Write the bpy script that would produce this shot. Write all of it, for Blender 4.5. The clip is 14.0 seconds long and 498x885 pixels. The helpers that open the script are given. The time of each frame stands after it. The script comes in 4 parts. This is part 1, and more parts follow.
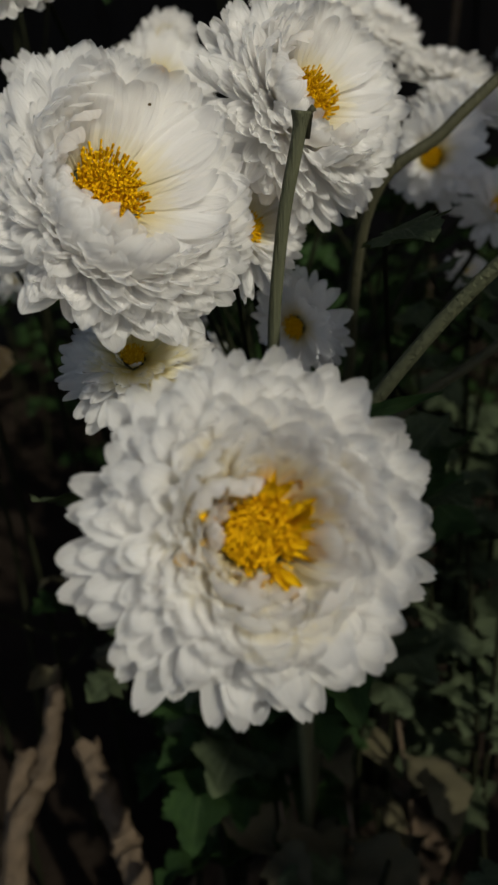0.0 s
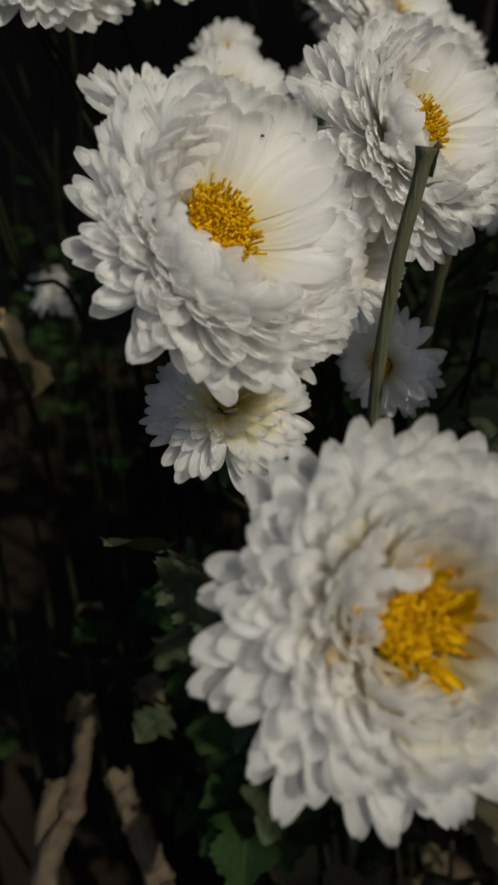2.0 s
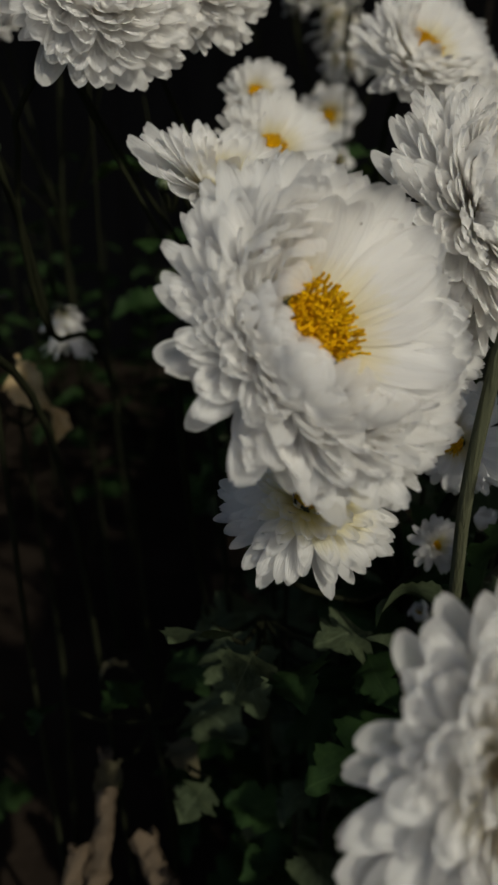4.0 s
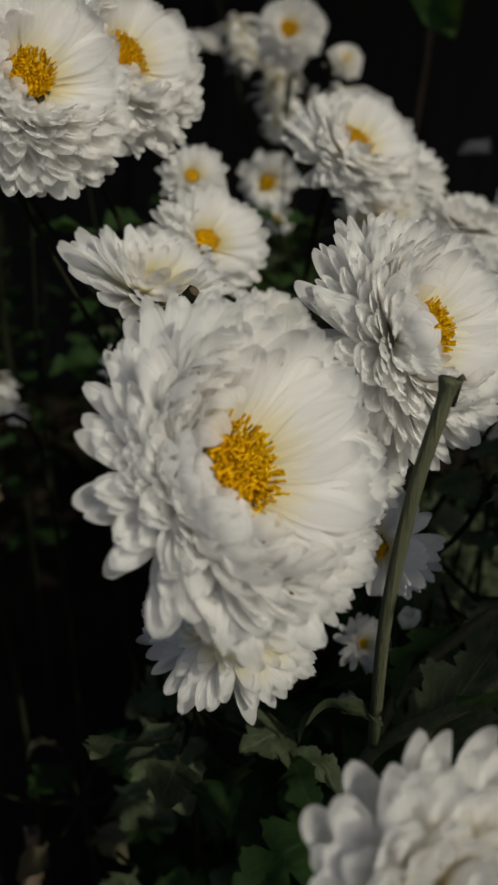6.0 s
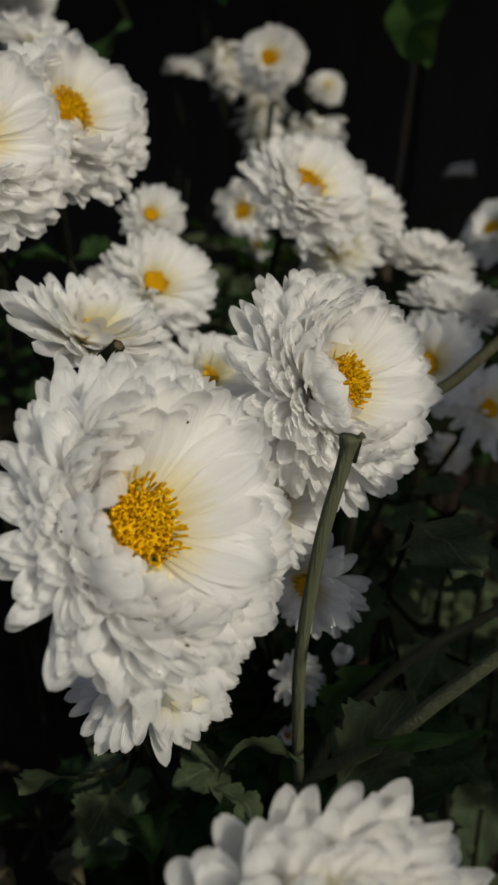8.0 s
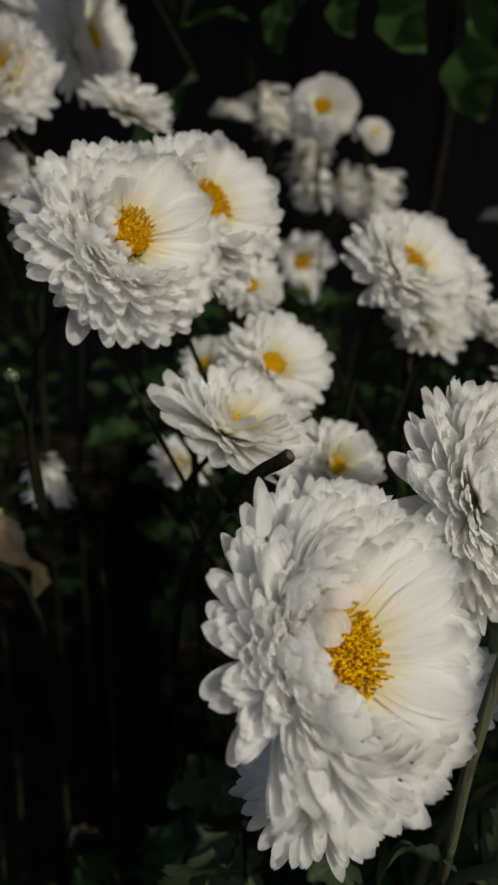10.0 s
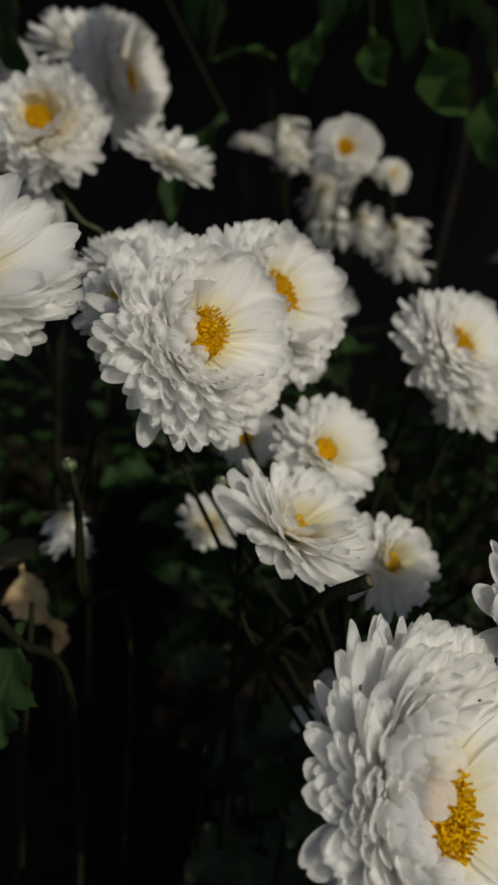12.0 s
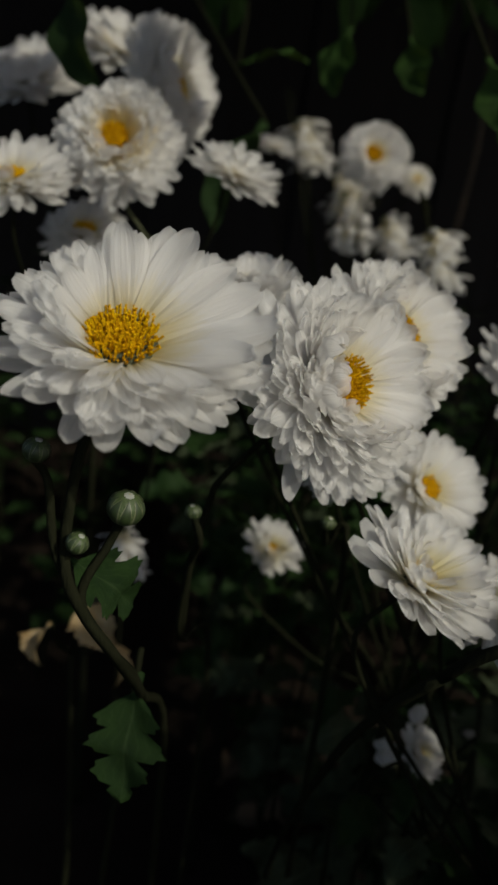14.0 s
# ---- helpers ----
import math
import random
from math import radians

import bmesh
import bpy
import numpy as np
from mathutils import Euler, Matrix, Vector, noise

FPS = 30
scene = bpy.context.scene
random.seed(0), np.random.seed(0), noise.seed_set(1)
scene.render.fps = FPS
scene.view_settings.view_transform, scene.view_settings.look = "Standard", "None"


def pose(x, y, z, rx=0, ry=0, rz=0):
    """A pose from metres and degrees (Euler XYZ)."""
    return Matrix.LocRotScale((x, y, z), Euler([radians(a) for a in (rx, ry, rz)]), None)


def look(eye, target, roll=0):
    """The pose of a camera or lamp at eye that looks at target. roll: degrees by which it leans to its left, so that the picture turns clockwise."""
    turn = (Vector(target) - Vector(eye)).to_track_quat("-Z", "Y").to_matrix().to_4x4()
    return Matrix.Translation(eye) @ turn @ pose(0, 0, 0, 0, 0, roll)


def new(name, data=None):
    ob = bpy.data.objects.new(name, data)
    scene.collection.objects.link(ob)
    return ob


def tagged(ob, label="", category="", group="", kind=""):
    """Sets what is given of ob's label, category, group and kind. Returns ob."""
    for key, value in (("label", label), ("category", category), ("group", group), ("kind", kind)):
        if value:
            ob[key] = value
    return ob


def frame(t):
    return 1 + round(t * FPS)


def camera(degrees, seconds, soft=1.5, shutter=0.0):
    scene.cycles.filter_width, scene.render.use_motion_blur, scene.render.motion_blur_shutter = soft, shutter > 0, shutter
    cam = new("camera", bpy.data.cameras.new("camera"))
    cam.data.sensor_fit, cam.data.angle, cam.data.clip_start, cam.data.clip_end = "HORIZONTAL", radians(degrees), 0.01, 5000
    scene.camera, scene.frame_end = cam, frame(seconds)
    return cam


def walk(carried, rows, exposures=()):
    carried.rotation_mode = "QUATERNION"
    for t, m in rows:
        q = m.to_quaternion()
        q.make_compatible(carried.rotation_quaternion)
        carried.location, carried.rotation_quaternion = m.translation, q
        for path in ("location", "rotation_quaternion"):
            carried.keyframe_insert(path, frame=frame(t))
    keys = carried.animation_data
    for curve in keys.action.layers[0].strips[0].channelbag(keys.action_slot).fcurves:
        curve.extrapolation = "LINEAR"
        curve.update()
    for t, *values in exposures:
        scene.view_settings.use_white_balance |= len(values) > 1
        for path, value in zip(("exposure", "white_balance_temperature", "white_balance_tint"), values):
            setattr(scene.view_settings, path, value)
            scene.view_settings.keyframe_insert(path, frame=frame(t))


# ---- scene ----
cam = camera(35.7, 14.0, soft=2.7)
PATH = [
    (0, (0.009, 0.0, 0.498), (-0.07, 1.827, -0.312), -2.1),
    (0.5, (-0.006, -0.001, 0.504), (-0.088, 1.829, -0.297), -1.5),
    (1, (-0.015, 0.006, 0.505), (-0.088, 1.831, -0.309), -1.3),
    (1.5, (-0.013, 0.012, 0.504), (-0.093, 1.84, -0.304), -2.0),
    (2, (-0.02, 0.018, 0.506), (-0.089, 1.844, -0.305), -0.6),
    (2.5, (-0.033, 0.028, 0.51), (-0.122, 1.858, -0.292), 0.5),
    (2.7, (-0.041, 0.031, 0.507), (-0.126, 1.859, -0.301), 0.3),
    (4.8, (-0.053, 0.047, 0.531), (0.008, 1.881, -0.266), 0.7),
    (5, (-0.055, 0.049, 0.531), (0.021, 1.884, -0.26), 1.1),
    (5.5, (-0.052, 0.052, 0.539), (0.026, 1.897, -0.231), 0.7),
    (6, (-0.043, 0.049, 0.547), (0.09, 1.903, -0.191), 1.7),
    (6.5, (-0.042, 0.053, 0.545), (0.057, 1.912, -0.186), 1.5),
    (7, (-0.036, 0.043, 0.556), (0.072, 1.914, -0.143), 1.5),
    (7.5, (-0.026, 0.042, 0.556), (0.094, 1.908, -0.154), 1.7),
    (8, (-0.02, 0.044, 0.561), (0.101, 1.908, -0.154), 1.8),
    (8.5, (-0.025, 0.046, 0.573), (0.098, 1.907, -0.148), 1.9),
    (9, (-0.053, 0.05, 0.58), (0.066, 1.92, -0.12), 2.5),
    (9.2, (-0.06, 0.049, 0.582), (0.057, 1.926, -0.101), 3.0),
    (11.3, (-0.076, 0.063, 0.595), (0.102, 1.936, -0.084), 3.4),
    (11.5, (-0.078, 0.063, 0.599), (0.108, 1.929, -0.097), 3.8),
    (12, (-0.102, 0.072, 0.613), (0.094, 1.947, -0.056), 6.3),
    (12.5, (-0.112, 0.075, 0.618), (0.096, 1.956, -0.028), 7.2),
    (13, (-0.112, 0.073, 0.618), (0.127, 1.949, -0.032), 7.8),
    (13.5, (-0.131, 0.077, 0.619), (0.143, 1.94, -0.056), 8.0),
    (14, (-0.157, 0.089, 0.624), (0.124, 1.944, -0.068), 7.7),
]
walk(cam, [(t, look(eye, target, roll)) for t, eye, target, roll in PATH],
     exposures=[(0.0, 0.10), (0.6, -0.03), (1.6, -0.02), (2.7, 0.04), (5.0, -0.20), (5.6, -0.16), (6.5, 0.16), (7.5, 0.12), (8.5, 0.22), (9.2, 0.12),
                (11.3, 0.14), (12.0, 0.10), (12.6, -0.10), (13.5, -0.27), (14.0, -0.19)])

# The lens is a little open: near and far things soften.
cam.data.dof.use_dof = True
cam.data.dof.focus_distance = 0.21
cam.data.dof.aperture_fstop = 18.0

# ---------------------------------------------------------------- world and sun
SUN_WAY = Vector((0.50, -0.60, 0.625)).normalized()
world = bpy.data.worlds.new("sky")
scene.world = world
world.use_nodes = True
wn = world.node_tree.nodes
sky = wn.new("ShaderNodeTexSky")
sky.sky_type = "NISHITA"
sky.sun_disc = False
sky.dust_density = 1.7
sky.sun_elevation = math.asin(SUN_WAY.z)
sky.sun_rotation = math.atan2(SUN_WAY.x, SUN_WAY.y)
wn["Background"].inputs["Strength"].default_value = 0.090
world.node_tree.links.new(sky.outputs[0], wn["Background"].inputs["Color"])
sun_data = bpy.data.lights.new("sun", "SUN")
sun_data.energy = 3.25
sun_data.angle = radians(1.2)
sun_data.color = (1.0, 0.955, 0.80)
# light goes on through many thin petals
scene.cycles.max_bounces = 20
scene.cycles.diffuse_bounces = 12
scene.cycles.transmission_bounces = 16
scene.cycles.transparent_max_bounces = 24
sun = new("sun", sun_data)
sun.matrix_world = look(SUN_WAY * 5, (0, 0, 0))


# ---------------------------------------------------------------- materials
class Nodes:
    """A short hand for building node materials."""

    def __init__(self, name):
        self.mat = bpy.data.materials.new(name)
        self.mat.use_nodes = True
        self.tree = self.mat.node_tree
        self.tree.nodes.clear()

    def add(self, kind, **inputs):
        node = self.tree.nodes.new("ShaderNode" + kind)
        for key, value in inputs.items():
            self.put(node, key.replace("_", " "), value)
        return node

    def put(self, node, key, value):
        if isinstance(value, bpy.types.NodeSocket):
            self.tree.links.new(value, node.inputs[key])
        else:
            node.inputs[key].default_value = value

    def link(self, a, b):
        self.tree.links.new(a, b)

    def noise(self, scale, vector=None, detail=4.0, rough=0.55):
        n = self.add("TexNoise", Scale=scale, Detail=detail, Roughness=rough)
        if vector is not None:
            self.link(vector, n.inputs["Vector"])
        return n.outputs["Fac"]

    def ramp(self, fac, stops):
        r = self.add("ValToRGB")
        e = r.color_ramp.elements
        while len(e) < len(stops):
            e.new(0.5)
        for el, (p, c) in zip(e, stops):
            el.position = p
            el.color = (*c, 1.0) if len(c) == 3 else c
        self.link(fac, r.inputs["Fac"])
        return r.outputs["Color"]

    def mix(self, fac, a, b, kind="MIX"):
        m = self.tree.nodes.new("ShaderNodeMix")
        m.data_type = "RGBA"
        m.blend_type = kind
        for sock, value in ((m.inputs[0], fac), (m.inputs[6], a), (m.inputs[7], b)):
            if isinstance(value, bpy.types.NodeSocket):
                self.link(value, sock)
            else:
                sock.default_value = value if sock == m.inputs[0] else (*value, 1.0)
        return m.outputs[2]

    def maths(self, op, a, b=0.0):
        m = self.tree.nodes.new("ShaderNodeMath")
        m.operation = op
        for sock, value in ((m.inputs[0], a), (m.inputs[1], b)):
            if isinstance(value, bpy.types.NodeSocket):
                self.link(value, sock)
            else:
                sock.default_value = value
        return m.outputs[0]

    def bump(self, height, strength, distance):
        b = self.add("Bump", Strength=strength, Distance=distance)
        self.link(height, b.inputs["Height"])
        return b.outputs["Normal"]

    def finish(self, shader):
        out = self.tree.nodes.new("ShaderNodeOutputMaterial")
        self.link(shader, out.inputs["Surface"])
        return self.mat


def leafy(n, colour, through_colour, share, rough, normal, spec=0.4, clear=0.0):
    """A thin living sheet: a surface that also lets some light through."""
    p = n.add("BsdfPrincipled", Base_Color=colour, Roughness=rough)
    p.inputs["Specular IOR Level"].default_value = spec
    t = n.add("BsdfTranslucent", Color=through_colour)
    if normal is not None:
        n.link(normal, p.inputs["Normal"])
        n.link(normal, t.inputs["Normal"])
    m = n.add("MixShader", Fac=share)
    n.link(p.outputs[0], m.inputs[1])
    n.link(t.outputs[0], m.inputs[2])
    if clear:
        c = n.add("MixShader", Fac=clear)
        n.link(m.outputs[0], c.inputs[1])
        n.link(n.add("BsdfTransparent").outputs[0], c.inputs[2])
        m = c
    return n.finish(m.outputs[0])


def petal_material(name, tint, reach, white=(0.92, 0.91, 0.895)):
    """White ray petals with fine lengthwise veins and a tinted base."""
    n = Nodes(name)
    uv = n.add("UVMap").outputs["UV"]
    sep = n.add("SeparateXYZ", Vector=uv)
    stretch = n.add("Mapping", Vector=uv)
    stretch.inputs["Scale"].default_value = (3.2, 0.30, 1.0)
    info = n.add("ObjectInfo")
    veins = n.noise(3.0, stretch.outputs[0], 3.0)
    wob = n.maths("MULTIPLY", n.noise(5.0, uv, 2.0), 0.25)
    along = n.maths("ADD", sep.outputs["Y"], n.maths("SUBTRACT", wob, 0.12))
    base = n.ramp(along, [(0.0, tint), (reach * 0.45, tuple(0.5 * a + 0.5 * b for a, b in zip(tint, white))), (reach, white)])
    veined = n.mix(n.maths("MULTIPLY", veins, 0.26), base, (0.66, 0.66, 0.65))
    aged = n.mix(n.maths("MULTIPLY", info.outputs["Random"], 0.10), veined, (0.74, 0.70, 0.62))
    return leafy(n, aged, aged, 0.62, 0.6, n.bump(veins, 0.9, 0.0007), 0.25, 0.30)


def floret_material(name, dark, light):
    n = Nodes(name)
    geo = n.add("NewGeometry")
    col = n.ramp(geo.outputs["Random Per Island"], [(0.0, dark), (0.55, tuple(0.5 * (a + b) for a, b in zip(dark, light))), (1.0, light)])
    obj = n.add("TexCoord").outputs["Object"]
    col = n.mix(n.maths("MULTIPLY", n.noise(900.0, obj, 2.0), 0.35), col, dark)
    return leafy(n, col, col, 0.15, 0.8, None, 0.08)


def leaf_material(name, low, high, vein):
    """Chrysanthemum leaf: matt, pale midrib, blotched green."""
    n = Nodes(name)
    uv = n.add("UVMap").outputs["UV"]
    sep = n.add("SeparateXYZ", Vector=uv)
    obj = n.add("TexCoord").outputs["Object"]
    info = n.add("ObjectInfo")
    blotch = n.ramp(n.noise(5.0, obj, 6.0, 0.65), [(0.34, (0, 0, 0)), (0.66, (1, 1, 1))])
    col = n.mix(blotch, low, high)
    col = n.mix(n.maths("MULTIPLY", info.outputs["Random"], 0.5), col, tuple(0.55 * a for a in high))
    off = n.maths("ABSOLUTE", n.maths("SUBTRACT", sep.outputs["X"], 0.5))
    rib = n.maths("LESS_THAN", off, 0.018)
    side = n.add("TexWave", Scale=2.6, Distortion=1.2, Detail=1.0)
    side.bands_direction = "DIAGONAL"
    fold = n.add("CombineXYZ", X=n.maths("MULTIPLY", off, 1.6), Y=n.maths("MULTIPLY", sep.outputs["Y"], -1.2))
    n.link(fold.outputs[0], side.inputs["Vector"])
    sidevein = n.maths("GREATER_THAN", side.outputs["Fac"], 0.93)
    veins = n.maths("MAXIMUM", rib, n.maths("MULTIPLY", sidevein, 0.45))
    col = n.mix(n.maths("MULTIPLY", veins, 0.55), col, vein)
    height = n.maths("ADD", n.noise(420.0, obj, 3.0), n.maths("MULTIPLY", veins, -0.8))
    return leafy(n, col, n.mix(0.5, col, (0.10, 0.16, 0.02)), 0.18, 0.66, n.bump(height, 0.5, 0.0008), 0.12)


def plain_material(name, low, high, scale, rough, bump_strength=0.4, bump_scale=400.0, spread=None, spec=0.3):
    n = Nodes(name)
    obj = n.add("TexCoord").outputs["Object"]
    vec = obj
    if spread:
        m = n.add("Mapping", Vector=obj)
        m.inputs["Scale"].default_value = spread
        vec = m.outputs[0]
    info = n.add("ObjectInfo")
    col = n.mix(n.noise(scale, vec, 6.0), low, high)
    col = n.mix(n.maths("MULTIPLY", info.outputs["Random"], 0.35), col, low)
    p = n.add("BsdfPrincipled", Base_Color=col, Roughness=rough)
    p.inputs["Specular IOR Level"].default_value = spec
    n.link(n.bump(n.noise(bump_scale, vec, 5.0), bump_strength, 0.002), p.inputs["Normal"])
    return n.finish(p.outputs[0])


PETAL_WHITE = petal_material("petal_white", (0.85, 0.74, 0.34), 0.30)
PETAL_CREAM = petal_material("petal_cream", (0.90, 0.70, 0.06), 0.56)
PETAL_YELLOW = petal_material("petal_yellow", (0.92, 0.78, 0.12), 0.75)
PETAL_LEMON = petal_material("petal_lemon", (0.91, 0.82, 0.34), 0.50)
FLORET_GOLD = floret_material("floret_gold", (0.50, 0.26, 0.0010), (0.87, 0.58, 0.0060))
FLORET_PALE = floret_material("floret_pale", (0.48, 0.26, 0.003), (0.82, 0.58, 0.03))
# One leaf colour in two copies: shade put into the first, second for lit shoots.
LEAF_SHADED = leaf_material("leaf_shaded", (0.007, 0.019, 0.005), (0.016, 0.038, 0.008), (0.034, 0.058, 0.020))
LEAF_LIT = leaf_material("leaf_lit", (0.016, 0.025, 0.013), (0.056, 0.072, 0.036), (0.10, 0.12, 0.07))
# Amber tone put in for a patch of sun on a half-hidden bloom.
AMBER_LEAF = leaf_material("leaf_amber", (0.28, 0.16, 0.05), (0.55, 0.42, 0.24), (0.40, 0.24, 0.05))
LEAF_BROAD = leaf_material("leaf_broad", (0.016, 0.040, 0.008), (0.036, 0.080, 0.014), (0.04, 0.07, 0.02))
STEM_OLIVE = plain_material("stem_olive", (0.034, 0.034, 0.018), (0.075, 0.072, 0.038), 260.0, 0.65, 0.7, 900.0, (1.0, 1.0, 0.12), 0.2)
STEM_GREEN = plain_material("stem_green", (0.046, 0.050, 0.028), (0.105, 0.108, 0.062), 420.0, 0.7, 0.8, 1200.0, (1.0, 1.0, 0.05), 0.15)
# Near-black copy of the stem colours, with the bed's shade put in.
STEM_SHADED = plain_material("stem_shaded", (0.006, 0.007, 0.004), (0.017, 0.018, 0.009), 200.0, 0.95, 0.5, 700.0, (1.0, 1.0, 0.15), 0.02)
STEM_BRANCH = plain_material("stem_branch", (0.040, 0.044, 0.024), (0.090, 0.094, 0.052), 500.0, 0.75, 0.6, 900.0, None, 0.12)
BUD_GREEN = plain_material("bud_green", (0.035, 0.055, 0.018), (0.07, 0.10, 0.035), 300.0, 0.5, 0.3, 800.0)
def scale_material():
    """Bud scale: dark green with a pale dry rim."""
    n = Nodes("bud_scale")
    sep = n.add("SeparateXYZ", Vector=n.add("UVMap").outputs["UV"])
    off = n.maths("MULTIPLY", n.maths("ABSOLUTE", n.maths("SUBTRACT", sep.outputs["X"], 0.5)), 2.0)
    col = n.ramp(off, [(0.0, (0.026, 0.042, 0.012)), (0.66, (0.017, 0.030, 0.009)), (0.86, (0.12, 0.13, 0.07))])
    p = n.add("BsdfPrincipled", Base_Color=col, Roughness=0.5)
    return n.finish(p.outputs[0])


BUD_SCALE = scale_material()
# Far blacker than garden soil: the deep shade under the plants is put in.
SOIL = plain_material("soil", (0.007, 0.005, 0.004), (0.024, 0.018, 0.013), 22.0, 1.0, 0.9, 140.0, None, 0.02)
DRY_LEAF = plain_material("dry_leaf", (0.06, 0.04, 0.024), (0.15, 0.105, 0.065), 50.0, 0.8, 0.6, 300.0)
WITHERED_LEAF = plain_material("withered_leaf", (0.030, 0.026, 0.013), (0.078, 0.068, 0.032), 70.0, 0.8, 0.6, 300.0)
DRY_STICK = plain_material("dry_stick", (0.022, 0.016, 0.010), (0.105, 0.072, 0.042), 130.0, 0.8, 0.7, 300.0, (1.0, 0.15, 1.0))
# Near black rather than wood-toned: the deep shade is in this colour.
FENCE_WOOD_SHADED = plain_material("fence_wood_shaded", (0.007, 0.0065, 0.0065), (0.022, 0.020, 0.019), 14.0, 0.9, 0.8, 60.0, (1.0, 1.0, 0.08), 0.05)
PIP_DARK = plain_material("pip_dark", (0.05, 0.035, 0.015), (0.09, 0.06, 0.02), 500.0, 0.7)


# ---------------------------------------------------------------- mesh helpers
def mesh_of(name, verts, faces, material, uvs=None, smooth=True):
    me = bpy.data.meshes.new(name)
    me.from_pydata([tuple(v) for v in verts], [], faces)
    if uvs is not None:
        layer = me.uv_layers.new(name="UVMap")
        for loop in me.loops:
            layer.data[loop.index].uv = uvs[loop.vertex_index]
    for poly in me.polygons:
        poly.use_smooth = smooth
    me.materials.append(material)
    me.update()
    return me


def child(name, me, parent, local, label=""):
    ob = new(name, me)
    ob.parent = parent
    ob.matrix_local = local
    if label:
        tagged(ob, label=label)
    return ob


def thing(name, place, label, category, group="", kind=""):
    ob = new(name)
    ob.empty_display_size = 0.02
    ob.location = place
    tagged(ob, label=label, category=category, group=group, kind=kind)
    return ob


def grid_mesh(name, points, material, uvs=True):
    """points[j][i]: rows of a sheet."""
    rows, cols = len(points), len(points[0])
    verts = [p for row in points for p in row]
    faces = [(j * cols + i, j * cols + i + 1, (j + 1) * cols + i + 1, (j + 1) * cols + i) for j in range(rows - 1) for i in range(cols - 1)]
    uv = [(i / (cols - 1), j / (rows - 1)) for j in range(rows) for i in range(cols)] if uvs else None
    return mesh_of(name, verts, faces, material, uv)


def curve_points(knots, steps):
    """A smooth line through the knots (Catmull-Rom)."""
    k = [Vector(p) for p in knots]
    k = [2 * k[0] - k[1], *k, 2 * k[-1] - k[-2]]
    out = []
    for a in range(1, len(k) - 2):
        for s in range(steps):
            t = s / steps
            p0, p1, p2, p3 = k[a - 1], k[a], k[a + 1], k[a + 2]
            out.append(0.5 * (2 * p1 + (p2 - p0) * t + (2 * p0 - 5 * p1 + 4 * p2 - p3) * t * t + (3 * p1 - p0 - 3 * p2 + p3) * t ** 3))
    out.append(k[-2])
    return out


def tube(name, line, radii, material, sides=8, ribs=0.0, capped=True):
    """A stalk along line; radii: one per point or a pair for its ends. ribs: depth of lengthwise ridges."""
    n = len(line)
    if len(radii) == 2:
        radii = [radii[0] + (radii[1] - radii[0]) * i / (n - 1) for i in range(n)]
    verts, faces = [], []
    side = None
    for i, p in enumerate(line):
        way = (line[min(i + 1, n - 1)] - line[max(i - 1, 0)]).normalized()
        if side is None:
            side = way.orthogonal().normalized()
        side = (side - way * side.dot(way)).normalized()
        up = way.cross(side)
        for k in range(sides):
            a = 2 * math.pi * k / sides
            r = radii[i] * (1 + ribs * (1 if k % 2 else -1))
            verts.append(p + (side * math.cos(a) + up * math.sin(a)) * r)
        if i:
            for k in range(sides):
                b, c = (i - 1) * sides, i * sides
                faces.append((b + k, b + (k + 1) % sides, c + (k + 1) % sides, c + k))
    if capped:
        faces.append(tuple(range(sides - 1, -1, -1)))
        faces.append(tuple(range((n - 1) * sides, n * sides)))
    return mesh_of(name, verts, faces, material)


# ---------------------------------------------------------------- flower pieces
def petal_mesh(rng, wide, bend, curl, cup, material, stations, cols=7, pointed=0.0):
    """A ray petal one unit long: narrow base, spoon-shaped blade, rounded tip that turns in."""
    y = z = 0.0
    skew = rng.uniform(-0.12, 0.12)
    wave = rng.uniform(-0.10, 0.10)
    notch = rng.choice((0.0, 0.0, 0.05, 0.10))
    points = []
    last = 0.0
    for s in stations:
        m = 0.5 * (s + last)
        a = bend * (1 - m / 0.42) if m < 0.68 else -0.62 * bend + curl * (m - 0.68) / 0.32
        y += math.cos(a) * (s - last)
        z += math.sin(a) * (s - last)
        last = s
        t = min(s / 0.60, 1.0)
        w = wide * (0.45 + 0.55 * t * t * (3 - 2 * t))
        q = max(0.0, (s - 0.68) / 0.32)
        w *= (1 - pointed) * math.sqrt(max(0.0, 1 - 0.97 * q ** 2.7)) + pointed * (1 - 0.92 * q)
        row = []
        for i in range(cols):
            u = 2 * i / (cols - 1) - 1
            groove = 0.03 * wide * math.cos(3.0 * math.pi * u) * min(s * 3, 1.0) * (1 - q)
            zz = z + cup * wide * 0.5 * u * u * (0.5 + 0.5 * s) * (1 - 0.45 * q) + groove + wave * wide * u * s
            yy = y - notch * wide * (1 - abs(u)) * q * q
            row.append((w * 0.5 * u + skew * wide * s * s, yy, zz))
        points.append(row)
    return grid_mesh("petal", points, material)


FINE = (0.0, 0.16, 0.32, 0.47, 0.60, 0.71, 0.80, 0.87, 0.93, 0.97, 1.0)
COARSE = (0.0, 0.22, 0.44, 0.62, 0.76, 0.87, 0.95, 1.0)


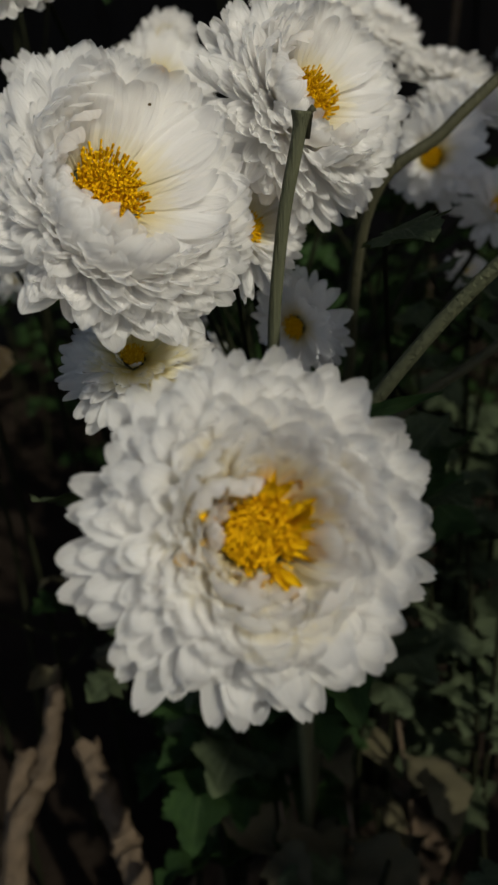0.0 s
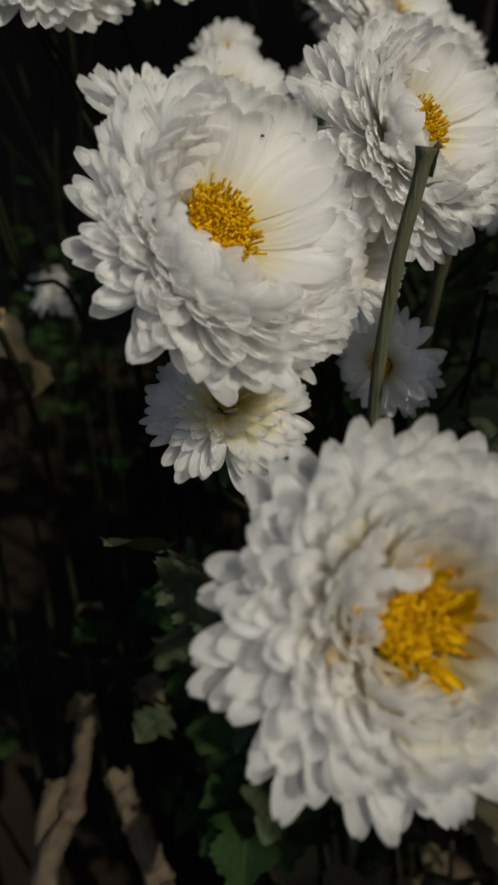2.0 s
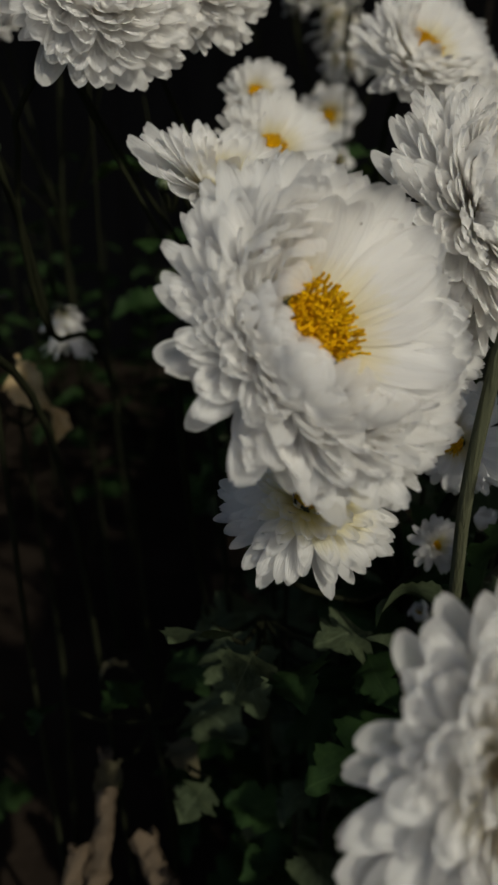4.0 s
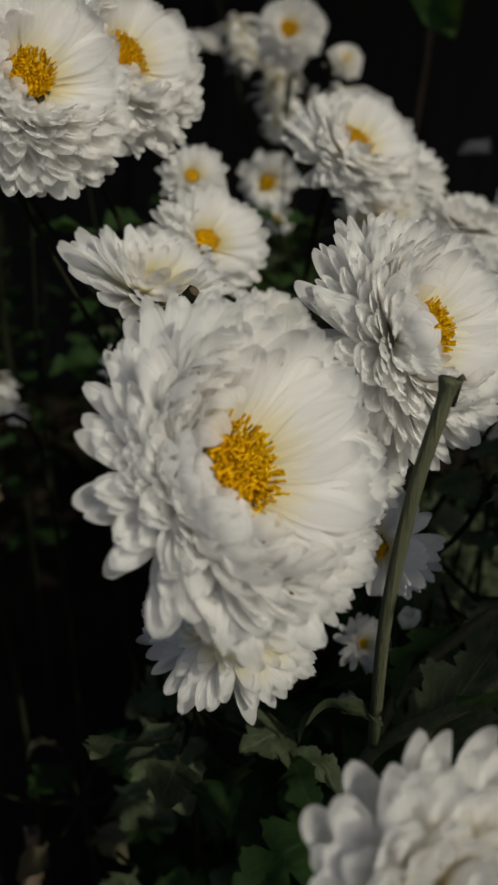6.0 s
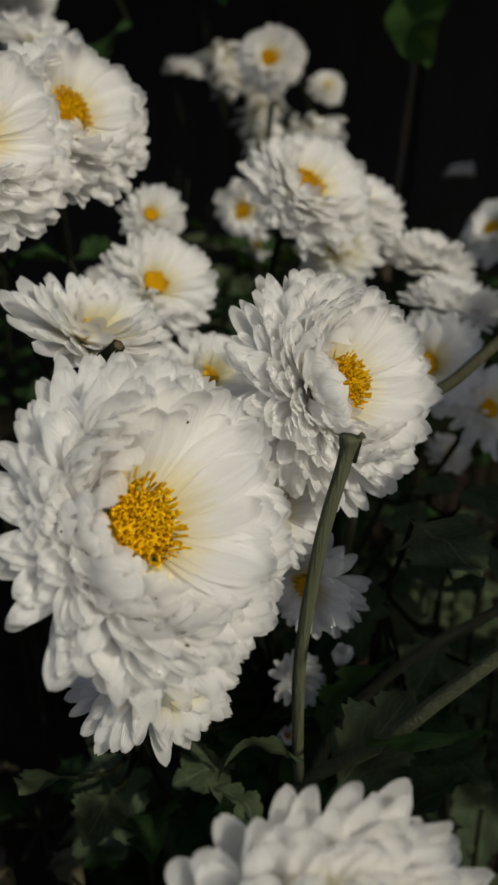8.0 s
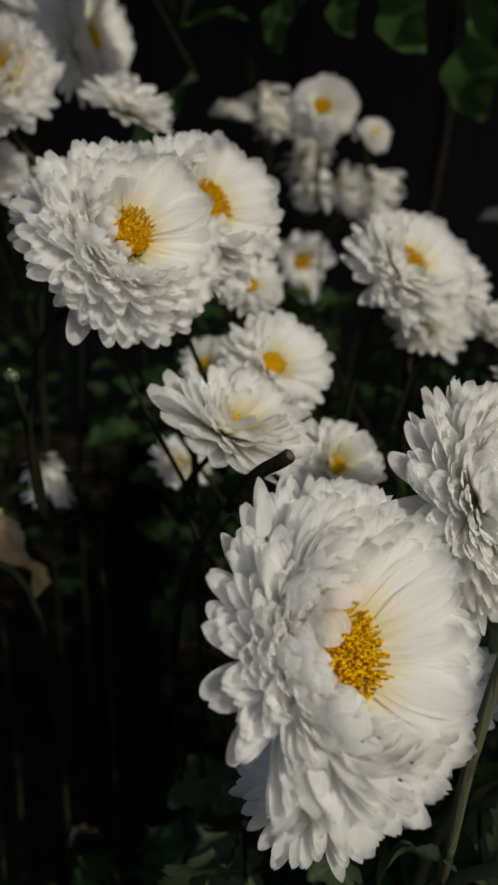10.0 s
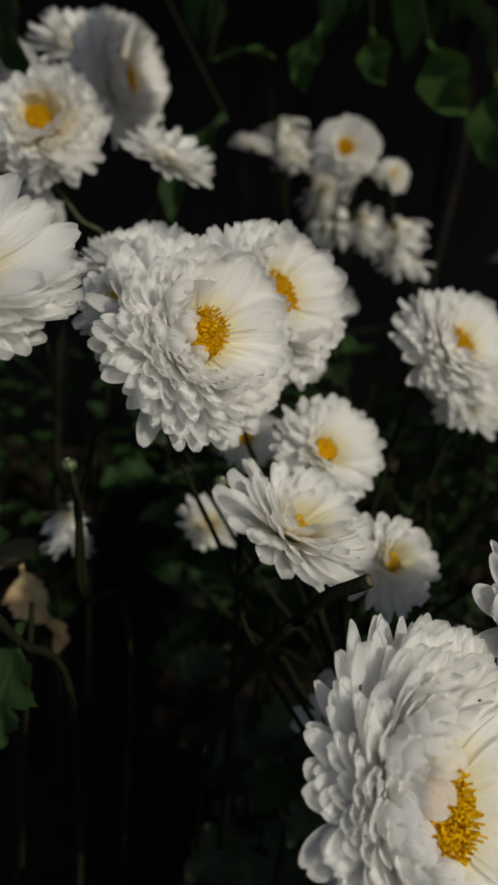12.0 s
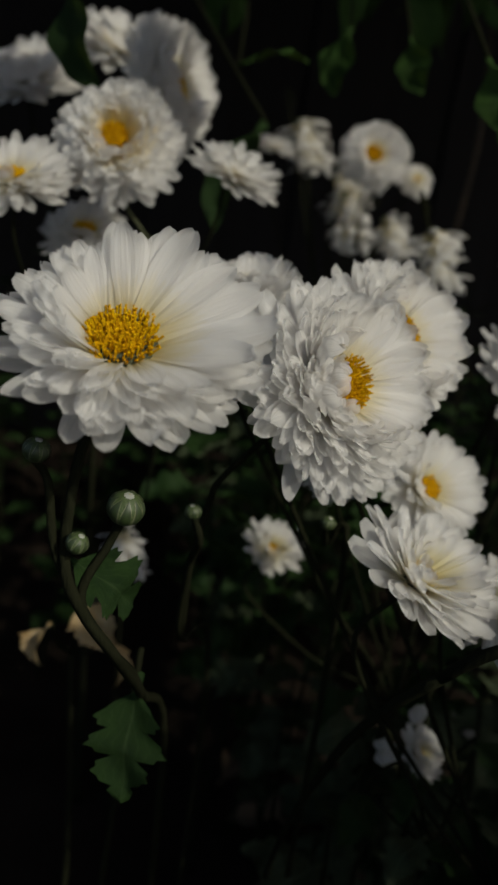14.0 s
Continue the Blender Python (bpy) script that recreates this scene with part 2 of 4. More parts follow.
def petal_sets(seed, wide_in, wide_out, cream, stations=FINE, cols=7, pointed=0.0, curl=0.35, bends=(-0.20, -0.06), cups=(0.15, 0.7)):
    """Petals in five bands from the heart (0) to the rim (4), four of each."""
    rng = random.Random(seed)
    bands = []
    for b in range(5):
        f = b / 4
        mat = (cream or PETAL_WHITE) if b < (2 if cream == PETAL_LEMON else 3) else PETAL_WHITE
        some = []
        for _ in range(4):
            wide = (wide_in + (wide_out - wide_in) * f) * rng.uniform(0.88, 1.12)
            some.append(petal_mesh(rng, wide, (bends[0] + (bends[1] - bends[0]) * f) * rng.uniform(0.5, 1.4), curl * rng.uniform(0.2, 1.5), rng.uniform(*cups), mat, stations, cols, pointed))
        bands.append(some)
    return bands


rng_in = random.Random(12)
# blunt petals that curl in over the heart
INCURVED = [petal_mesh(rng_in, rng_in.uniform(0.42, 0.52), -0.45 * rng_in.uniform(0.7, 1.3), rng_in.uniform(1.0, 1.7), rng_in.uniform(0.4, 0.9), PETAL_WHITE, FINE, 7, 0.05) for _ in range(6)]
INCURVED_CREAM = [petal_mesh(rng_in, rng_in.uniform(0.40, 0.54), -0.45 * rng_in.uniform(0.6, 1.3), rng_in.uniform(0.7, 1.5), rng_in.uniform(0.4, 0.9), PETAL_CREAM, FINE, 7, 0.10) for _ in range(6)]
# golden strap florets that spread from a ragged disc
STRAPS = [petal_mesh(rng_in, rng_in.uniform(0.16, 0.30), rng_in.uniform(-0.3, 0.2), rng_in.uniform(0.2, 1.0), 0.8, FLORET_GOLD, COARSE, 5, 0.3) for _ in range(5)]
# style: petals, disc radius, axis angles (heart, rim), lengths (heart, rim), petal sets, crowding of the rim, florets
STYLES = {
    "pompon": (295, 0.200, 40, 99, 0.48, 0.90, petal_sets(1, 0.40, 0.245, None, pointed=0.32, curl=0.42, cups=(0.15, 0.52)), 0.82, FLORET_GOLD),
    "pompon_cream": (300, 0.175, 28, 103, 0.36, 0.90, petal_sets(2, 0.39, 0.235, PETAL_CREAM, pointed=0.32, curl=0.5, cups=(0.15, 0.52)), 0.95, FLORET_GOLD),
    "semi": (115, 0.185, 40, 98, 0.62, 0.92, petal_sets(3, 0.32, 0.27, None, COARSE, 5, 0.30, 0.3, (0.05, 0.15)), 0.9, FLORET_GOLD),
    "semi_cream": (140, 0.15, 30, 100, 0.44, 0.92, petal_sets(4, 0.34, 0.26, PETAL_LEMON, COARSE, 5, 0.26, 0.3, (0.05, 0.15)), 0.9, FLORET_PALE),
    "lemon": (190, 0.13, 34, 98, 0.34, 0.90, petal_sets(10, 0.30, 0.23, PETAL_YELLOW, COARSE, 5, 0.26, 0.3, (0.05, 0.15)), 0.8, FLORET_PALE),
    "cup_cream": (125, 0.17, 22, 79, 0.50, 1.0, petal_sets(5, 0.32, 0.27, PETAL_LEMON, COARSE, 5, 0.3, 0.4, (0.05, 0.15)), 0.9, FLORET_PALE),
    "daisy": (160, 0.265, 47, 88, 0.72, 0.94, petal_sets(6, 0.30, 0.27, None, FINE, 7, 0.22, 0.3, (0.05, 0.15)), 0.9, FLORET_GOLD),
    "shut": (40, 0.16, 8, 24, 0.9, 1.0, petal_sets(8, 0.30, 0.28, None, COARSE, 5, 0.1, 0.6, (-0.45, -0.40)), 1.0, FLORET_PALE),
    "spent": (70, 0.10, 15, 95, 0.36, 0.46, petal_sets(9, 0.42, 0.36, None, COARSE, 5, 0.2, 0.9, (-0.35, -0.10)), 0.8, FLORET_PALE),
    "single": (64, 0.25, 55, 98, 0.72, 0.94, petal_sets(7, 0.42, 0.40, None, COARSE, 5, 0.0, 0.15, (0.05, 0.15)), 1.0, FLORET_GOLD),
}


def disc_mesh(rng, radius, count, material, ragged=0.08):
    """The heart: a low dome of small tube florets, the outer ones longer and open."""
    verts, faces = [], []
    thin = 1.02 / math.sqrt(count)
    dome = []
    for ring, (rr, zz) in enumerate(((0.0, -0.12), (0.50, -0.14), (0.85, -0.24), (0.9, -0.50))):
        for k in range(12):
            a = math.pi * k / 6
            dome.append((radius * rr * math.cos(a), radius * rr * math.sin(a), radius * zz))
    verts += dome
    for ring in range(3):
        for k in range(12):
            faces.append((ring * 12 + k, (ring + 1) * 12 + k, (ring + 1) * 12 + (k + 1) % 12, ring * 12 + (k + 1) % 12))
    lobe, lobe2 = rng.uniform(0, 6.28), rng.uniform(0, 6.28)
    for i in range(count):
        f = math.sqrt((i + 0.5) / count)
        a = i * 2.39996 + rng.uniform(-0.15, 0.15)
        r = radius * f * rng.uniform(0.90, 1.14) * (1 + ragged * (math.sin(2 * a + lobe) + 0.8 * math.sin(3 * a + lobe2)))
        lean = 0.08 + 0.34 * f * f + rng.uniform(-0.32, 0.32)
        out = Vector((math.cos(a), math.sin(a), 0))
        way = (out * math.sin(lean) + Vector((0, 0, 1)) * math.cos(lean)).normalized()
        base = out * r + Vector((0, 0, radius * (0.02 - 0.16 * f * f) - 0.16 * radius))
        tall = radius * (0.22 + 0.10 * f) * rng.uniform(0.75, 1.35)
        wide = radius * thin * rng.uniform(0.85, 1.15)
        x = way.orthogonal().normalized()
        y = way.cross(x)
        start = len(verts)
        spin = rng.uniform(0, 6.28)
        for h, w in ((0.0, 0.55), (0.65, 0.62), (1.0, 0.74)):
            for k in range(5):
                b = spin + 2 * math.pi * k / 5
                verts.append(base + way * tall * h + (x * math.cos(b) + y * math.sin(b)) * wide * w)
        verts.append(base + way * tall * 0.82)
        for h in range(2):
            for k in range(5):
                p, q = start + h * 5, start + h * 5 + 5
                faces.append((p + k, p + (k + 1) % 5, q + (k + 1) % 5, q + k))
        for k in range(5):
            faces.append((start + 10 + k, start + 10 + (k + 1) % 5, start + 15))
    return mesh_of("disc", verts, faces, material, smooth=False)


def cup_mesh(radius, depth):
    """The green cup of scales that holds the petals."""
    verts, faces = [], []
    prof = ((0.10, -1.0), (0.55, -0.86), (0.95, -0.55), (1.10, -0.22), (1.0, 0.0), (0.5, 0.04))
    sides = 18
    for rr, zz in prof:
        for k in range(sides):
            a = 2 * math.pi * k / sides
            bump = 1 + (0.05 if k % 2 else -0.04) * (zz > -0.9)
            verts.append((radius * rr * bump * math.cos(a), radius * rr * bump * math.sin(a), depth * zz))
    for j in range(len(prof) - 1):
        for k in range(sides):
            faces.append((j * sides + k, j * sides + (k + 1) % sides, (j + 1) * sides + (k + 1) % sides, (j + 1) * sides + k))
    faces.append(tuple(range(sides - 1, -1, -1)))
    return mesh_of("flower_head", verts, faces, STEM_GREEN)


def leaf_mesh(rng, lobes=3, depth=0.55, teeth=0.06, fold=0.25, droop=0.5, wide=0.62, material=None, stations=26):
    """A lobed leaf one unit long, folded along its midrib and drooping to its tip."""
    points = []
    y = z = 0.0
    for j in range(stations + 1):
        v = j / stations
        a = 0.25 - droop * v * v * 1.4
        if j:
            y += math.cos(a) / stations
            z += math.sin(a) / stations
        if v < 0.16:
            w = 0.03
        else:
            q = (v - 0.16) / 0.84
            hull = math.sin(math.pi * min(1.0, q ** 0.62)) ** 0.75
            cut = abs(math.sin(math.pi * lobes * q + 0.35)) ** 0.7
            w = wide * 0.5 * max(0.02, hull) * (1 - depth + depth * cut) + teeth * (0.5 if j % 2 else -0.5) * hull
        row = []
        for i in range(-3, 4):
            u = i / 3
            side = 1.0 + (0.08 if i > 0 else -0.05) * math.sin(9 * v)
            x = w * u * side
            row.append((x, y + 0.45 * abs(x) * (1 - v), z + fold * abs(x) + 0.03 * math.sin(14 * v + 2 * u)))
        points.append(row)
    return grid_mesh("leaf", points, material or LEAF_SHADED)


leaf_rng = random.Random(11)
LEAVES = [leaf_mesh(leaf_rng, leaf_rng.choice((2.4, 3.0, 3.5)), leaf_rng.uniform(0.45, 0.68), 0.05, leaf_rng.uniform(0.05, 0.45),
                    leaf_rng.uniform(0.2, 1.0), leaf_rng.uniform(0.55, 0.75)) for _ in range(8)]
BROAD = [leaf_mesh(leaf_rng, 0.5, 0.0, 0.0, 0.3, leaf_rng.uniform(0.3, 0.9), 0.36, LEAF_BROAD, 14) for _ in range(3)]
MID = [leaf_mesh(leaf_rng, leaf_rng.choice((2.4, 3.0, 3.5)), leaf_rng.uniform(0.40, 0.62), 0.05, leaf_rng.uniform(0.05, 0.4),
                 leaf_rng.uniform(0.2, 0.9), leaf_rng.uniform(0.6, 0.8), LEAF_LIT) for _ in range(6)]
# copies of BROAD with shade put into the leaf colour
BROAD_SHADED = [leaf_mesh(leaf_rng, 0.5, 0.0, 0.0, 0.3, leaf_rng.uniform(0.3, 0.9), 0.36, LEAF_SHADED, 14) for _ in range(3)]
ARCHED = leaf_mesh(leaf_rng, 1.5, 0.12, 0.03, 0.45, 1.3, 0.42, LEAF_LIT, 20)
WIDE = [leaf_mesh(leaf_rng, 0.5, 0.0, 0.0, 0.25, leaf_rng.uniform(0.3, 0.7), 0.62, LEAF_BROAD, 16) for _ in range(3)]
# the same for WIDE: its shade is in the colour
WIDE_SHADED = [leaf_mesh(leaf_rng, 0.5, 0.0, 0.0, 0.35, 0.6, 0.52, LEAF_SHADED, 16)] * 3
SLIM = [leaf_mesh(leaf_rng, 0.5, 0.0, 0.0, 0.35, 0.5, 0.13, LEAF_SHADED, 16) for _ in range(2)]


def leaf_pose(place, heading, pitch, roll, size):
    return Matrix.Translation(place) @ pose(0, 0, 0, 0, 0, heading) @ pose(0, 0, 0, pitch, 0, 0) @ pose(0, 0, 0, 0, roll, 0) @ Matrix.Diagonal((size, size, size, 1))


def axis_turn(axis, spin):
    """The turn that carries +z onto axis, spun about it."""
    return Vector((0, 0, 1)).rotation_difference(Vector(axis).normalized()).to_matrix().to_4x4() @ pose(0, 0, 0, 0, 0, spin)


# where the flower stalks of one plant run together above the soil
JOINTS = [(0.0, 0.44, 0.33), (0.015, 0.32, 0.32), (0.075, 0.52, 0.36), (-0.19, 0.64, 0.42), (0.04, 0.93, 0.42), (0.20, 0.75, 0.36)]
# a stalk with a bend of its own
VIA = {"q": [(-0.177, 0.517, 0.596), (-0.163, 0.521, 0.577), (-0.142, 0.526, 0.549), (-0.150, 0.56, 0.40), (-0.16, 0.62, 0.30)],
       "p": [(-0.172, 0.282, 0.545), (-0.1735, 0.269, 0.520), (-0.168, 0.267, 0.506), (-0.159, 0.271, 0.490), (-0.150, 0.300, 0.455), (-0.135, 0.36, 0.36)],
       "j": [(-0.1271, 0.3290, 0.5224), (-0.1308, 0.3334, 0.5094), (-0.1349, 0.3387, 0.4789), (-0.1338, 0.3598, 0.4345), (-0.115, 0.40, 0.38)]}
# heads that are not round: petal length all round, towards +x, downwards, upright against flat; closing of the lower rim, of the whole rim
OVAL = {"a": (1.0, 0.0, 0.0, 0.0, 0.0, 15.0), "b": (0.945, 0.11, -0.05, 0.14, 10.0, 8.0), "j": (1.0, 0.0, 0.0, 0.06, 0.0, 0.0)}
# the fullest heads: number of petals
FULL = {"a": 400, "b": 420, "c": 390, "j": 400, "k": 380}
# short petals that fold over the disc
OVER = {"j": 2, "k": 1, "a": 2}
# crumpled petals that fill the open side of the heart, and strap florets there
FILL = {"a": (30, 52)}
FLOWER_GROUP = "white chrysanthemums in the bed"


def speck_mesh():
    bm = bmesh.new()
    bmesh.ops.create_icosphere(bm, subdivisions=1, radius=0.016)
    for v in bm.verts:
        v.co.x *= 1.5
        v.co.z *= 0.7
    me = bpy.data.meshes.new("dirt_speck")
    bm.to_mesh(me)
    bm.free()
    me.materials.append(PIP_DARK)
    return me


SPECK = speck_mesh()


def chrysanthemum(name, centre, axis, radius, style, base, label):
    rng = random.Random(name)
    count, disc_part, phi_in, phi_out, len_in, len_out, sets, crowd, gold = STYLES[style]
    centre, axis = Vector(centre), Vector(axis).normalized()
    jx, jy, jz = min(JOINTS, key=lambda q: (q[0] - centre[0]) ** 2 + (q[1] - centre[1]) ** 2)
    base = (jx + 0.004 * math.cos(len(name) + radius * 9000), jy + 0.06 + 0.004 * math.sin(radius * 9000))
    plant = thing("chrysanthemum", (base[0], base[1], 0.0), label, "flower", FLOWER_GROUP)
    origin = Vector(plant.location)
    disc_r = disc_part * radius
    deep = 0.38 * radius
    head_pose = Matrix.Translation(centre - origin - axis * 0.10 * radius) @ axis_turn(axis, rng.uniform(0, 360))
    head = child("flower_head", cup_mesh(disc_r * 1.02, deep * (0.3 if style == "spent" else 1.0)), plant, head_pose)
    disc = disc_mesh(rng, disc_r, 330 if radius > 0.03 else 150, gold, 0.20 if style == "pompon_cream" else 0.09)
    if style != "spent":
        child("disc", disc, head, pose(0, 0, (0.13 if name in FULL else 0.06) * radius), "golden disc of small tube florets")
    loose = centre.y < 0.445 or name == "q"
    joined = ([], [], [], [])
    lag = rng.uniform(0, 6.28)
    head_turn = head_pose.to_3x3()
    # the side turned from the sun opens later: its inner petals stand steeper
    late = head_pose.to_3x3().inverted() @ Vector((-0.8, 0.3, -0.5))
    late = Vector((late.x, late.y)).normalized()
    over = OVER.get(name, 0)
    if name in FULL:
        count = FULL[name]
    late_turn = math.degrees(math.atan2(-late.x, late.y))
    for i in range(count + over):
        f = min(1.0, max(0.0, (i + 0.5) / count + rng.uniform(-0.02, 0.02))) if i < count else 0.0
        g = f ** crowd
        band = sets[min(4, int(g * 5))]
        me = rng.choice(band)
        turn = i * 137.508 + rng.uniform(-7, 7)
        steep = late.x * -math.sin(math.radians(turn)) + late.y * math.cos(math.radians(turn))
        uneven = (-9.0 if "cream" in style else -19.0) * steep + 5.0 * math.sin(math.radians(3 * turn) + lag)
        phi = phi_in + (phi_out - phi_in) * g + (uneven * (1 - g) if phi_in > 20 else 0.0) + rng.uniform(-4.5, 4.5) * (1 + 1.0 * (1 - g))
        phi = max(phi, 0.55 * phi_in)
        blunt = False
        if steep > 0.0 and g < 0.45 and name in FULL and style == "pompon" and rng.random() < (0.75 if name == "b" else 0.40):
            me, blunt = rng.choice(INCURVED), True
        elif style == "pompon_cream" and g < 0.30 and steep > -0.2 and rng.random() < 0.35:
            me, blunt = rng.choice(INCURVED_CREAM), True
        span = (len_in + (len_out - len_in) * g) * (1 - 0.36 * steep * (1 - g))
        if blunt:
            phi += rng.uniform(-9, 13)
            span *= rng.uniform(0.86, 1.22)
        if name in OVAL:
            even, side, down, tall, close, shut = OVAL[name]
            out = head_turn @ Vector((-math.sin(math.radians(turn)), math.cos(math.radians(turn)), 0))
            span *= even + side * out.x - down * out.z + tall * (out.z ** 2 - out.x ** 2)
            phi -= (close * max(0.0, -out.z) + shut) * g
        if i >= count:
            # short inner petals of the late side, folded over the edge of the disc
            turn = late_turn + rng.uniform(-60, 60)
            phi = rng.uniform(-5, 28)
            span = rng.uniform(0.22, 0.34)
        size = radius * span * rng.uniform(0.88, 1.05)
        r0 = disc_r * ((0.86 if "cream" in style else 1.0) - 0.46 * g + rng.uniform(-0.10, 0.16) * (1 - g))
        z0 = -0.02 * radius - deep * 0.50 * g
        if style == "spent":
            # the limp head is drawn out along its axis
            z0 = radius * rng.uniform(-0.05, 0.72)
        m = pose(0, 0, 0, 0, 0, turn) @ pose(0, r0, z0, 90 - phi, 0, 0)
        m = m @ pose(0, 0, 0, 0, rng.uniform(-10, 10) * (1.7 - 0.7 * g), rng.uniform(-8, 8) * (1.7 - 0.7 * g)) @ Matrix.Diagonal((size, size, size, 1))
        if loose and (count < 310 or i % 10 < 7):
            child("petal", me, head, m)
        else:
            k = len(joined[0])
            joined[0].extend(m @ v.co for v in me.vertices)
            joined[1].extend(tuple(k + v for v in p.vertices) for p in me.polygons)
            cols = 5 if len(me.vertices) % 5 == 0 else 7
            rows = len(me.vertices) // cols
            joined[2].extend(((v % cols) / (cols - 1), (v // cols) / (rows - 1)) for v in range(len(me.vertices)))
        if name == "b" and i % 19 == 6 and i < count and g < 0.8:
            spot = me.vertices[7 * rng.randint(4, 7) + rng.randint(2, 4)].co
            child("dirt_speck", SPECK, head, m @ Matrix.Translation(spot) @ pose(0, 0, 0.006, 0, 0, rng.uniform(0, 180)))
    fill, straps = FILL.get(name, (0, 0))
    for i in range(fill):
        turn = late_turn + 180 + rng.uniform(-125, 125)
        m = pose(0, 0, 0, 0, 0, turn) @ pose(0, disc_r * rng.uniform(0.95, 1.5), -0.03 * radius, 90 - rng.uniform(26, 62), 0, 0)
        size = radius * rng.uniform(0.30, 0.60)
        child("petal", rng.choice(INCURVED_CREAM if rng.random() < 0.6 else sets[0]), head, m @ pose(0, 0, 0, 0, rng.uniform(-24, 24), rng.uniform(-14, 14)) @ Matrix.Diagonal((size, size, size, 1)))
    for i in range(straps):
        turn = late_turn + 180 + rng.gauss(0, 62)
        m = pose(0, 0, 0, 0, 0, turn) @ pose(0, disc_r * rng.uniform(0.55, 1.0), 0.02 * radius, 90 - rng.uniform(30, 72), 0, 0)
        size = radius * rng.uniform(0.12, 0.30)
        child("floret", rng.choice(STRAPS), head, m @ pose(0, 0, 0, 0, rng.uniform(-30, 30), rng.uniform(-14, 14)) @ Matrix.Diagonal((size, size, size, 1)))
    if joined[0]:
        ob = child("petals", mesh_of("petals", joined[0], joined[1], PETAL_LEMON if "cream" in style else PETAL_WHITE, joined[2]), head, Matrix())
        tagged(ob, kind="stuff")
    # the stalk leaves the cup along the axis, then bends down to the soil
    foot = centre - axis * (0.10 * radius + deep * 0.97)
    a = foot - axis * 0.022 + Vector((0, 0, -0.012))
    low = Vector((base[0], base[1], -0.01))
    if name in VIA:
        low = Vector((VIA[name][-1][0] + 0.003, VIA[name][-1][1] + 0.05, -0.01))
    jx, jy, jz = min(JOINTS, key=lambda q: (q[0] - centre.x) ** 2 + (q[1] - centre.y) ** 2)
    joint = Vector((jx + rng.uniform(-0.0015, 0.0015), jy + rng.uniform(-0.0015, 0.0015), min(jz, centre.z - 0.07)))
    mid1 = a.lerp(joint, 0.5) + Vector((rng.uniform(-0.005, 0.005), 0.004, -0.004))
    mid2 = joint.lerp(low, 0.4)
    line = [p - origin for p in curve_points([foot, *VIA[name], low] if name in VIA else [foot, a, mid1, joint, mid2, low], 6)]
    thick = 0.0010 + 0.013 * radius if centre.x > 0.0 or name == "p" else 0.0007 + 0.009 * radius
    # upper stretch in the sunlit stem colour, the rest in the shaded copy
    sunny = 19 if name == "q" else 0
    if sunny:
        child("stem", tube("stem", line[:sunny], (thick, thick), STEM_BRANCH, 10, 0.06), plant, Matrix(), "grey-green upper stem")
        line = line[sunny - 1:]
    child("stem", tube("stem", line, (thick, thick * 1.25), STEM_SHADED, 10, 0.06), plant, Matrix())
    for k in range(rng.randint(4, 6) if jx > 0 and centre.x > -0.06 else 0):
        p = line[rng.randint(17, len(line) - 4)]
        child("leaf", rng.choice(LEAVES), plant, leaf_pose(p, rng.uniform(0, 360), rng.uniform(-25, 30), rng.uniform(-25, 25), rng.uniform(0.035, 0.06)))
    return plant


# ---------------------------------------------------------------- ground and fence
def ground_sheet():
    near_x = np.linspace(-0.9, 1.1, 90)
    near_y = np.linspace(-0.3, 2.0, 100)
    xs = np.concatenate(([-60, -15, -4, -1.8], near_x, [2.0, 4, 15, 60]))
    ys = np.concatenate(([-60, -15, -4, -1.2], near_y, [3.0, 6, 20, 60]))
    points = []
    for y in ys:
        row = []
        for x in xs:
            z = 0.012 * noise.noise(Vector((x * 9, y * 9, 0))) + 0.006 * noise.noise(Vector((x * 31, y * 31, 4)))
            row.append((x, y, z - 0.006))
        points.append(row)
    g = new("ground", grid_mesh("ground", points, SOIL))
    return tagged(g, label="bare garden soil under the flower bed, deep shade put into its colour", category="ground", kind="structure")


ground_sheet()


def board_mesh(width, thick, high, rng):
    w, t = width / 2, thick / 2
    b = 0.004
    ring = [(-w + b, -t), (w - b, -t), (w, -t + b), (w, t - b), (w - b, t), (-w + b, t), (-w, t - b), (-w, -t + b)]
    verts, faces = [], []
    for j in range(7):
        z = high * j / 6
        for x, y in ring:
            verts.append((x + 0.003 * math.sin(j * 1.7 + rng.uniform(0, 1)), y + 0.002 * math.sin(j), z))
    for j in range(6):
        for k in range(8):
            faces.append((j * 8 + k, j * 8 + (k + 1) % 8, j * 8 + 8 + (k + 1) % 8, j * 8 + 8 + k))
    faces += [tuple(range(7, -1, -1)), tuple(range(48, 56))]
    return mesh_of("board", verts, faces, FENCE_WOOD_SHADED, smooth=False)


def plank_fence():
    rng = random.Random(5)
    fence = thing("wall_back", (0.2, 1.75, 0.0), "weathered plank fence behind the bed, deep shade put into its colour", "fence", kind="structure")
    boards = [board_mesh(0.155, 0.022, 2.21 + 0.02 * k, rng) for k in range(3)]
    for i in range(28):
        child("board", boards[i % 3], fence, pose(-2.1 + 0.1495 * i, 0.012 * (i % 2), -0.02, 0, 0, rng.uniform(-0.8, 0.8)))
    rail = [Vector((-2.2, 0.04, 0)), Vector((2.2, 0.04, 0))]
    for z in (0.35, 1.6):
        child("rail", tube("rail", rail, (0.03, 0.03), FENCE_WOOD_SHADED, 4), fence, pose(0, 0, z))
    return fence


plank_fence()


